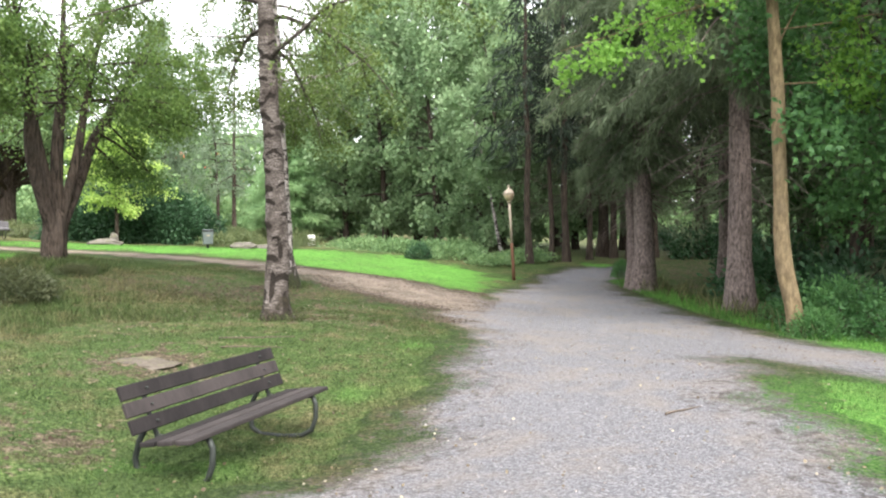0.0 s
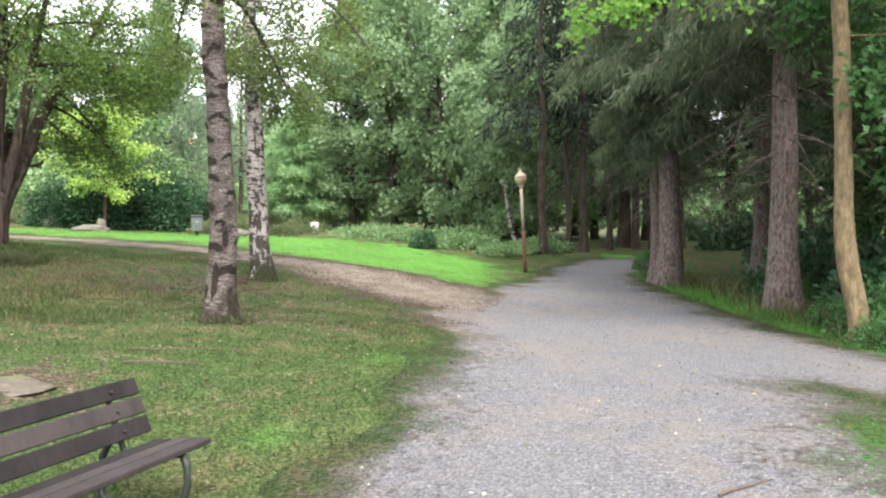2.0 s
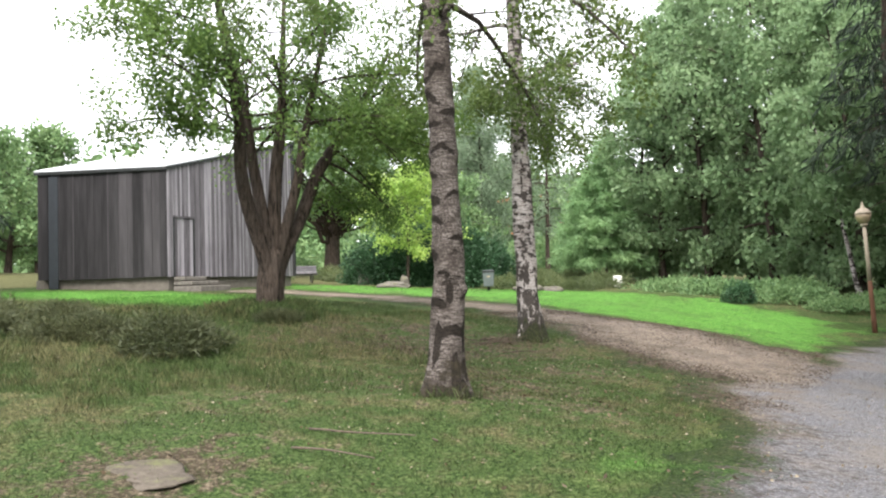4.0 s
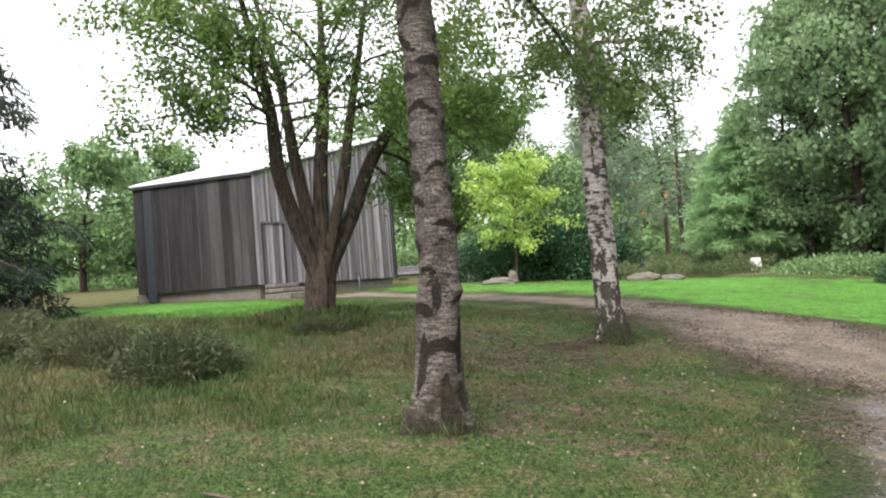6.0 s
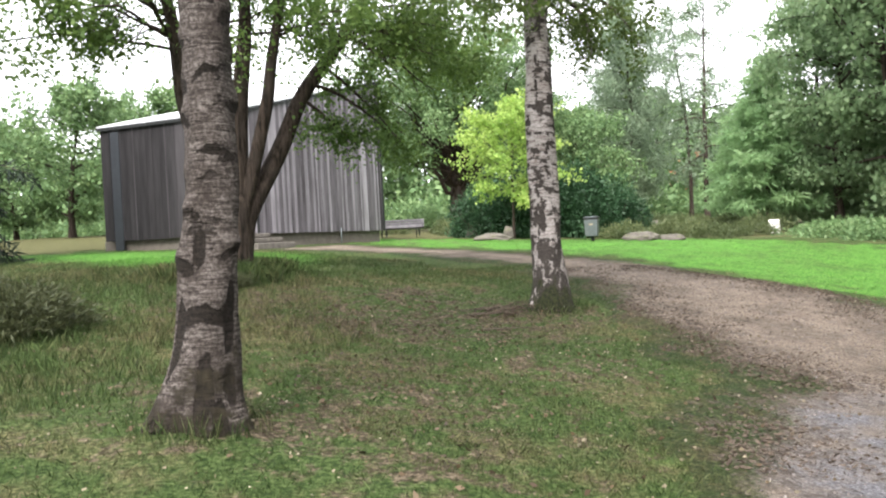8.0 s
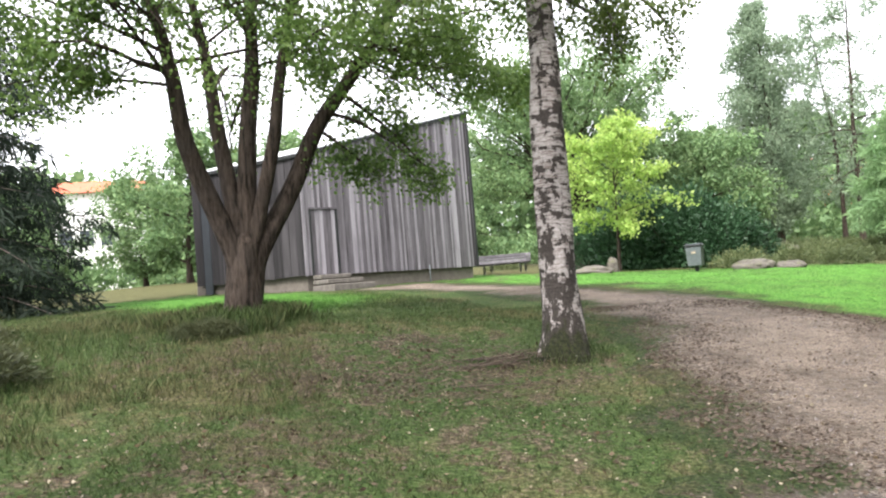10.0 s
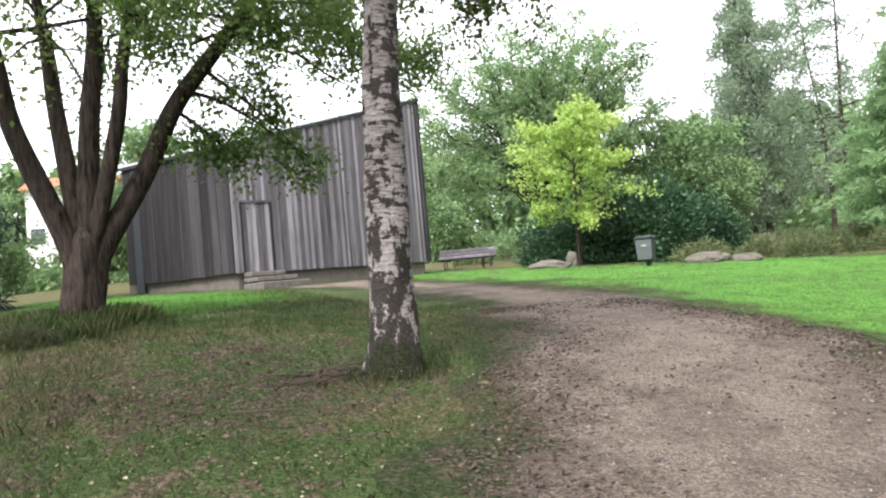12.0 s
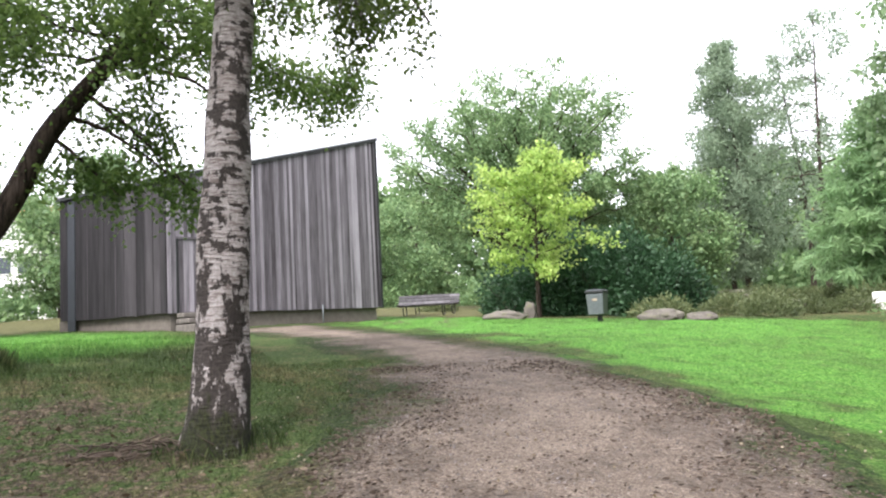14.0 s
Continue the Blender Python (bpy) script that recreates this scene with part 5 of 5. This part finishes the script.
# ---- the bench ----
def build_bench():
    bench = thing("park_bench", label="dark-stained slatted park bench on curved iron legs beside the path", category="bench", group="park benches")
    def plank(x, z, tilt, width, name):
        m = pose(x, 0, z, 0, tilt, 0)
        s = Shape().box((-width / 2, -1.06, -0.018), (width / 2, 0.98, 0.018), m)
        part(name, s, PLANKS, bench, smooth=False, bevel=0.006)
    for x, z in ((0.26, 0.432), (0.095, 0.42), (-0.065, 0.405)):
        plank(x, z, -5 if x < 0.2 else -2, 0.13, "seat_slat")
    for x, z in ((-0.2, 0.52), (-0.245, 0.645), (-0.29, 0.77)):
        plank(x, z, 70, 0.115, "back_slat")
    for y in (-0.8, 0.74):
        leg = [(0.29, y, 0.4), (0.32, y, 0.33), (0.31, y, 0.2), (0.26, y, 0.085), (0.15, y, 0.03), (-0.05, y, 0.015), (-0.3, y, 0.03), (-0.39, y, 0.09), (-0.41, y, 0.22), (-0.36, y, 0.36), (-0.27, y, 0.5)]
        part("leg_frame", Shape().tube(leg, 0.024, 8), IRON, bench, "curved black iron leg")
        part("seat_bracket", Shape().tube([(0.29, y, 0.402), (0.1, y, 0.396), (-0.12, y, 0.39), (-0.2, y, 0.41)], 0.02, 6), IRON, bench)
        part("back_bracket", Shape().tube([(-0.18, y, 0.4), (-0.225, y, 0.5), (-0.275, y, 0.65), (-0.322, y, 0.81)], 0.02, 6), IRON, bench)
        for x, z in ((-0.182, 0.525), (-0.227, 0.65), (-0.272, 0.775)):
            part("bolt", Shape().lathe([(0.012, 0), (0.012, 0.006), (0.006, 0.01)], 8, (x + 0.012, y, z)), IRON, bench)
    return bench


BENCH = build_bench()
BENCH.matrix_basis = pose(-3.72, 5.53, float(ground_z(-3.72, 5.53)) - 0.035, 0, -2, -1)
for x, y, turn, text in ((-31.8, 26.9, -30, "grey slatted bench on the grass behind the hut"), (-33.4, 28.0, -33, "grey slatted bench farther behind the hut")):
    b = copy_thing(BENCH, pose(x, y, float(ground_z(x, y)) + 0.01, 0, 0, turn))
    tagged(b, text)
    for piece in b.children:
        if "slat" in piece.name:
            piece.data = piece.data.copy()
            piece.data.materials.clear()
            piece.data.materials.append(PLANKS_GREY)


# ---- lamp post, bin, stones ----
def build_lamp():
    x, y = -6.9, 27.9
    lamp = thing("street_lamp", (x, y, float(ground_z(x, y)) - 0.1), label="old park lamp with a milky globe on a peeling leaning post", category="street lamp")
    lamp.matrix_basis = pose(x, y, float(ground_z(x, y)) - 0.1, 0, -2.4, 18)
    part("post", Shape().tube([(0, 0, z) for z in (0, 0.5, 1.0, 1.5)], [0.07, 0.065, 0.06, 0.055], 12), RUSTY, lamp, "rusty brown lower post")
    part("upper_post", Shape().tube([(0, 0, z) for z in (1.5, 2.2, 3.0)], [0.056, 0.052, 0.05], 12), OLD_WHITE, lamp, "peeling white upper post")
    part("collar", Shape().lathe([(0.055, 2.98), (0.1, 3.0), (0.1, 3.04), (0.07, 3.06)], 14), OLD_WHITE, lamp)
    part("globe", Shape().lathe([(0.07, 3.05), (0.15, 3.12), (0.2, 3.24), (0.2, 3.32)], 18), GLOBE, lamp, "milky glass globe")
    part("cap", Shape().lathe([(0.22, 3.32), (0.2, 3.36), (0.13, 3.44), (0.05, 3.5), (0.03, 3.6), (0.01, 3.66)], 18), OLD_WHITE, lamp, "domed cap with a finial")


build_lamp()


def build_bin():
    x, y = -19.5, 26.75
    z = float(ground_z(x, y))
    b = thing("litter_bin", (x, y, z), 40, "grey metal litter bin with a dark lid on a short post", "litter bin")
    part("post", Shape().box((-0.05, 0.1, -0.1), (0.05, 0.2, 0.75)), BLACK, b, smooth=False)
    body = Shape()
    a, w = 0.19, 0.22
    body.add([(-a, -a, 0.16), (a, -a, 0.16), (a, a, 0.16), (-a, a, 0.16), (-w, -w, 0.68), (w, -w, 0.68), (w, w, 0.68), (-w, w, 0.68)],
             [(0, 3, 2, 1), (4, 5, 6, 7), (0, 1, 5, 4), (1, 2, 6, 5), (2, 3, 7, 6), (3, 0, 4, 7)])
    part("body", body, ZINC, b, smooth=False, bevel=0.02)
    part("lid", Shape().box((-0.235, -0.235, 0.69), (0.235, 0.235, 0.75)), BLACK, b, "dark lid", smooth=False, bevel=0.015)
    part("lid_top", Shape().box((-0.2, -0.2, 0.752), (0.2, 0.2, 0.775)), ZINC, b, smooth=False, bevel=0.008)
    part("notice_plate", Shape().box((-0.06, -0.226, 0.5), (0.06, -0.214, 0.56)), OLD_WHITE, b, smooth=False)


build_bin()


def rock(seed, rx, ry, h, material, label, name="rock", group=""):
    bm = bmesh.new()
    bmesh.ops.create_icosphere(bm, subdivisions=4, radius=1)
    off = Vector((seed * 3.1, seed * 1.7, 0))
    for v in bm.verts:
        d = noise.fractal(v.co * 1.1 + off, 0.9, 2.0, 4) * 0.3
        cell = noise.cell(v.co * 2.0 + off) * 0.06
        v.co *= 1 + d + cell
        v.co = Vector((v.co.x * rx, v.co.y * ry, v.co.z * h))
    me = bpy.data.meshes.new(name)
    bm.to_mesh(me)
    bm.free()
    me.materials.append(material)
    me.shade_smooth()
    return tagged(new(name, me), label, "rock", group)


for i, (x, y, rx, ry, h, turn) in enumerate(((-18.6, 27.9, 0.55, 0.3, 0.2, 30), (-17.9, 28.5, 0.4, 0.25, 0.14, 10), (-24.9, 26.9, 0.7, 0.4, 0.22, 40), (-25.6, 28.2, 0.22, 0.2, 0.42, 0),
                                           (-29.8, 30.6, 1.4, 0.6, 0.4, 50), (-32.5, 32.4, 1.6, 0.7, 0.42, 30), (-35.5, 33.5, 1.6, 0.8, 0.4, 60), (-27.3, 40.5, 1.1, 0.7, 0.28, 10), (-31.5, 43.0, 1.4, 0.8, 0.35, 80),
                                           (-24.5, 42.0, 0.9, 0.5, 0.25, 30), (-35.0, 47.0, 1.7, 0.9, 0.4, 20), (-29.5, 46.2, 1.2, 0.7, 0.3, 120), (-39, 49, 1.6, 0.9, 0.45, 0), (-22.5, 39.9, 0.7, 0.5, 0.2, 70))):
    r = rock(i + 1, rx, ry, h, ROCK, "flat grey mossy rock lying in the grass", group="rocks in the grass")
    r.matrix_basis = pose(x, y, float(ground_z(x, y)) + h * 0.25, 0, 0, turn)
flat = rock(40, 0.56, 0.3, 0.07, STONE_PALE, "flat pale stone showing in the worn turf", "flat_stone")
flat.matrix_basis = pose(-6.55, 7.5, float(ground_z(-6.55, 7.5)) - 0.042, 3, 0, 15)
post = thing("white_marker_stone", (-21.3, 38.7, float(ground_z(-21.3, 38.7)) - 0.05), 15, "small whitewashed marker stone on the grass", "marker stone")
part("stone", Shape().box((-0.2, -0.14, 0), (0.2, 0.14, 0.62)), WHITE, post, smooth=False, bevel=0.04)


# ---- houses far beyond the park ----
def house(x, y, turn, w, d, h, roof_h, wall_mat, label):
    z = float(ground_z(x, y))
    ob = thing("house", (x, y, z), turn, label, "house", "houses beyond the park")
    part("wall", Shape().box((-w / 2, -d / 2, -2), (w / 2, d / 2, h)), wall_mat, ob, smooth=False)
    s = Shape().add([(-w / 2 - 0.4, -d / 2 - 0.5, h + 0.005), (w / 2 + 0.4, -d / 2 - 0.5, h + 0.005), (w / 2 + 0.4, d / 2 + 0.5, h + 0.005), (-w / 2 - 0.4, d / 2 + 0.5, h + 0.005), (-w / 2 - 0.4, 0, h + roof_h), (w / 2 + 0.4, 0, h + roof_h)],
                    [(0, 1, 5, 4), (2, 3, 4, 5), (0, 4, 3), (1, 2, 5), (0, 3, 2, 1)])
    part("roof", s, RED_TILE, ob, "red tiled gable roof", smooth=False)
    for sx in (-1, 1):
        for k in range(int(h // 3)):
            for j in range(4):
                cx = (-0.375 + 0.25 * j) * w
                win = part("window", Shape().box((cx - 0.6, sx * d / 2 - 0.06, 1.0 + 3 * k), (cx + 0.6, sx * d / 2 + 0.06, 2.4 + 3 * k)), WHITE, ob, smooth=False)
                part("pane", Shape().box((cx - 0.5, sx * d / 2 - 0.07, 1.1 + 3 * k), (cx + 0.5, sx * d / 2 + 0.07, 2.3 + 3 * k)), GLASS_DARK, win, smooth=False)
    return ob


house(-72, 10.4, 85, 6, 9, 8.2, 1.6, PLASTER, "white rendered house with a red tiled roof")
house(-71, 95, 35, 14, 9, 8.0, 3.5, BRICKWORK, "orange-red house with a tiled roof")
house(-80, 103, 35, 14, 9, 6.0, 3.5, BRICKWORK, "orange-red house half hidden by trees")


# ---- grass, fallen leaves, twigs ----
def blades():
    rng = rng_of(7)
    def sow(n, x0, x1, y0, y1, long, keep):
        x, y = rng.uniform(x0, x1, n), rng.uniform(y0, y1, n)
        lush, soil = covers(x, y)
        edge = on_path(x, y)[0]
        ok = (edge < -0.05 + 0.16 * rng.normal(size=n)) & (rng.uniform(size=n) > soil * 1.05 + 0.05) & keep(x, y)
        x, y = x[ok], y[ok]
        k = len(x)
        h = long * rng.uniform(0.5, 1.3, k)
        a, lean = rng.uniform(0, 6.283, k), rng.normal(0, 0.45 if long < 0.06 else 0.26, (k, 2))
        base = np.stack([x, y, turf_z(x, y) - 0.012], 1)
        w = 0.0025 + 0.008 * long
        side = np.stack([np.cos(a), np.sin(a), 0 * a], 1) * w
        tip = base + np.stack([lean[:, 0] * h, lean[:, 1] * h, h], 1)
        mid = base * 0.45 + tip * 0.55 + np.stack([0 * h, 0 * h, h * 0.12], 1)
        return np.stack([base - side, base + side, mid + side * 0.5, tip], 1), lush[ok], soil[ok]
    every = lambda x, y: np.ones(len(x), bool)
    tall = lambda x, y: (np.hypot(x + 12.6, (y - 9.6) * 0.8) < 3.8 + 0.8 * wobble(x, y, 1.0)) | (np.hypot(x + 13.6, y - 13.7) < 1.3)
    bank = lambda x, y: (np.abs(x - 1.2 + (y - 14.8) * 0.358 - 0.9) < 0.9) & (on_path(x, y)[0] < -0.1)
    feet = lambda x, y: (np.hypot(x + 6.82, y - 11.18) < 0.5) | (np.hypot(x + 9.87, y - 16.74) < 0.55)
    sets = [sow(150000, -12, -1.5, 3, 14, 0.052, every), sow(130000, -14, -4.5, 12, 20, 0.05, every), sow(70000, -30, -5, 20, 31, 0.045, every), sow(30000, 0.3, 6, 3, 12, 0.06, every),
            sow(45000, -22, -12, 5, 18, 0.09, every), sow(60000, -19, -8, 4, 16, 0.14, tall), sow(50000, -19, -8, 4, 16, 0.08, tall), sow(70000, -4, 6, 10, 30, 0.13, bank), sow(60000, -11, -5.5, 9.5, 18, 0.13, feet), sow(30000, -30, -14, 10, 18, 0.06, every),
            sow(30000, -15.8, -12.4, 12.2, 15.4, 0.23, lambda x, y: np.hypot(x + 14.15, y - 13.65) < 1.05 + 0.3 * wobble(x, y, 3.0))]
    dry = sow(2600, -3.2, 2.0, 15, 28, 0.42, lambda x, y: (np.abs(x - 1.2 + (y - 14.8) * 0.358 - 1.0) < 0.6))
    sets.append((dry[0], dry[1] * 0 - 1, dry[2] * 0))
    me = quads_mesh("grass", np.concatenate([s[0] for s in sets]), BLADES)
    carry(me, "lush", np.repeat(np.concatenate([s[1] for s in sets]), 4))
    carry(me, "soil", np.repeat(np.concatenate([s[2] for s in sets]) * 0.5, 4))
    tagged(new("grass", me), "short mown grass with longer dry tufts", "grass", kind="stuff")


blades()


def pebbles(rng):
    """Loose stones on the side path and along the gravel's edges."""
    n = 60000
    x, y = np.concatenate([rng.uniform(-14, -2.5, n), rng.uniform(-4, 2.5, n // 2)]), np.concatenate([rng.uniform(9, 21.5, n), rng.uniform(2, 13, n // 2)])
    edge, side = on_path(x, y)
    ok = (edge > 0.05) & (rng.uniform(size=len(x)) < np.where(side > -0.5, 0.5, 0.16))
    x, y = x[ok], y[ok]
    k = len(x)
    r = 0.005 + 0.01 * rng.uniform(size=(k, 1)) ** 3
    base = np.stack([x, y, np.maximum(turf_z(x, y), path_z(x, y)) + 0.002], 1)
    six = np.array([(1, 0, 0), (0, 1, 0), (-1, 0, 0), (0, -1, 0), (0, 0, 0.75), (0, 0, -0.6)], float)
    turn = rng.uniform(0, 6.283, k)
    co, si = np.cos(turn)[:, None], np.sin(turn)[:, None]
    v = six[None] * (1 + 0.35 * rng.uniform(-1, 1, (k, 6, 1))) * r[:, None]
    v = np.stack([v[..., 0] * co - v[..., 1] * si, v[..., 0] * si + v[..., 1] * co, v[..., 2]], -1) + base[:, None]
    tri = np.array([(0, 1, 4), (1, 2, 4), (2, 3, 4), (3, 0, 4)])
    me = bpy.data.meshes.new("pebbles")
    me.from_pydata(v.reshape(-1, 3).tolist(), [], (tri[None] + 6 * np.arange(k)[:, None, None]).reshape(-1, 3).tolist())
    me.materials.append(PEBBLE)
    tagged(new("pebbles", me), "small loose grey and brown stones on the paths", "pebbles", kind="stuff")


def litter():
    rng = rng_of(8)
    n = 4500
    x, y = np.concatenate([rng.uniform(-14, 3, n), rng.normal(-8, 2.5, n // 2)]), np.concatenate([rng.uniform(2, 22, n), rng.normal(14, 3, n // 2)])
    z = np.maximum(turf_z(x, y), path_z(x, y)) + 0.012
    axis = rng.normal(size=(len(x), 3)) * np.array([1, 1, 0.25])
    c = leaves(rng, np.stack([x, y, z], 1), axis, 0.024, 0.017, 0.7)
    tagged(new("fallen_leaves", quads_mesh("fallen_leaves", c, DEAD_LEAF)), "small pale fallen leaves on grass and gravel", "leaves", kind="stuff")
    n = 120000
    x, y = rng.uniform(-13, -4, n), rng.uniform(12.5, 21.5, n)
    edge, side = on_path(x, y)
    ok = (edge > -0.2) & (side > -0.4) & (rng.uniform(size=n) < np.clip(1.1 - edge * 0.9, 0.1, 1) * np.clip(0.6 + 0.6 * wobble(x, y, 1.3, 5.0), 0.1, 1))
    x, y = x[ok], y[ok]
    z = np.maximum(turf_z(x, y), path_z(x, y)) + 0.008
    c = leaves(rng, np.stack([x, y, z], 1), rng.normal(size=(len(x), 3)) * np.array([1, 1, 0.12]), 0.034, 0.012, 0.7)
    tagged(new("wood_chips", quads_mesh("wood_chips", c, TWIG)), "dark bark chips and twig bits on the side path", "wood chips", kind="stuff")
    n = 16000
    x, y = np.concatenate([rng.uniform(-15, -2, n), rng.normal(-9, 2.6, n)]), np.concatenate([rng.uniform(3, 20, n), rng.normal(13.5, 2.2, n)])
    bare = covers(x, y)[1]
    ok = (on_path(x, y)[0] < 0.3) & (rng.uniform(size=len(x)) < 0.04 + 0.75 * np.clip(bare - 0.4, 0, 1))
    x, y = x[ok], y[ok]
    z = np.maximum(turf_z(x, y), path_z(x, y)) + rng.uniform(0.008, 0.03, len(x))
    c = leaves(rng, np.stack([x, y, z], 1), rng.normal(size=(len(x), 3)) * np.array([1, 1, 0.35]), 0.04, 0.022, 0.6)
    tagged(new("dead_leaves", quads_mesh("dead_leaves", c, OLD_LEAF)), "brown dead leaves lying in the turf", "leaves", kind="stuff")
    pebbles(rng)
    for i, (px, py, turn, length) in enumerate(((-6.4, 9.0, 20, 1.1), (-0.3, 7.0, 70, 0.5), (-6.1, 8.6, 35, 0.9), (-9.3, 15.2, 40, 0.6), (-5.4, 9.6, 160, 0.8))):
        line = limb(rng_of(60 + i), (0, 0, 0.012), (1, 0, 0), length, 0, 0.1, 7)
        line[:, 2] = 0.014
        s = Shape().tube(line, np.linspace(0.011, 0.005, 7), 5)
        ob = new("twig", s.mesh("twig", TWIG))
        ob.matrix_basis = pose(px, py, float(max(turf_z(px, py), path_z(px, py))) + 0.004, 0, 0, turn)
        tagged(ob, "thin dry twig lying on the ground", "twig", "fallen twigs")


litter()


def brushwood(x, y, seed, count, spread):
    """A low tangle of dead twigs and root shreds at the foot of the birch."""
    rng = rng_of(seed)
    s = Shape()
    for i in range(count):
        a, r = rng.uniform(0, 6.28), spread * rng.uniform(0, 1) ** 0.7
        px, py = r * math.cos(a) * 1.5, r * math.sin(a) * 0.7
        b = rng.uniform(0, 6.28)
        line = limb(rng, (px, py, 0.01 + 0.09 * rng.uniform() * (1 - r / spread)), (math.cos(b), math.sin(b), rng.uniform(-0.1, 0.3)), rng.uniform(0.12, 0.4), 0.5, 0.2, 5)
        line[:, 2] = np.maximum(line[:, 2], 0.004)
        s.tube(line, np.linspace(0.008, 0.003, 5), 4)
    ob = new("brushwood", s.mesh("brushwood", TWIG))
    ob.matrix_basis = pose(x, y, float(turf_z(x, y)), 0, 0, 60)
    tagged(ob, "dark heap of dead twigs at the foot of the birch", "brushwood", kind="stuff")


brushwood(-10.1, 16.3, 77, 110, 0.5)
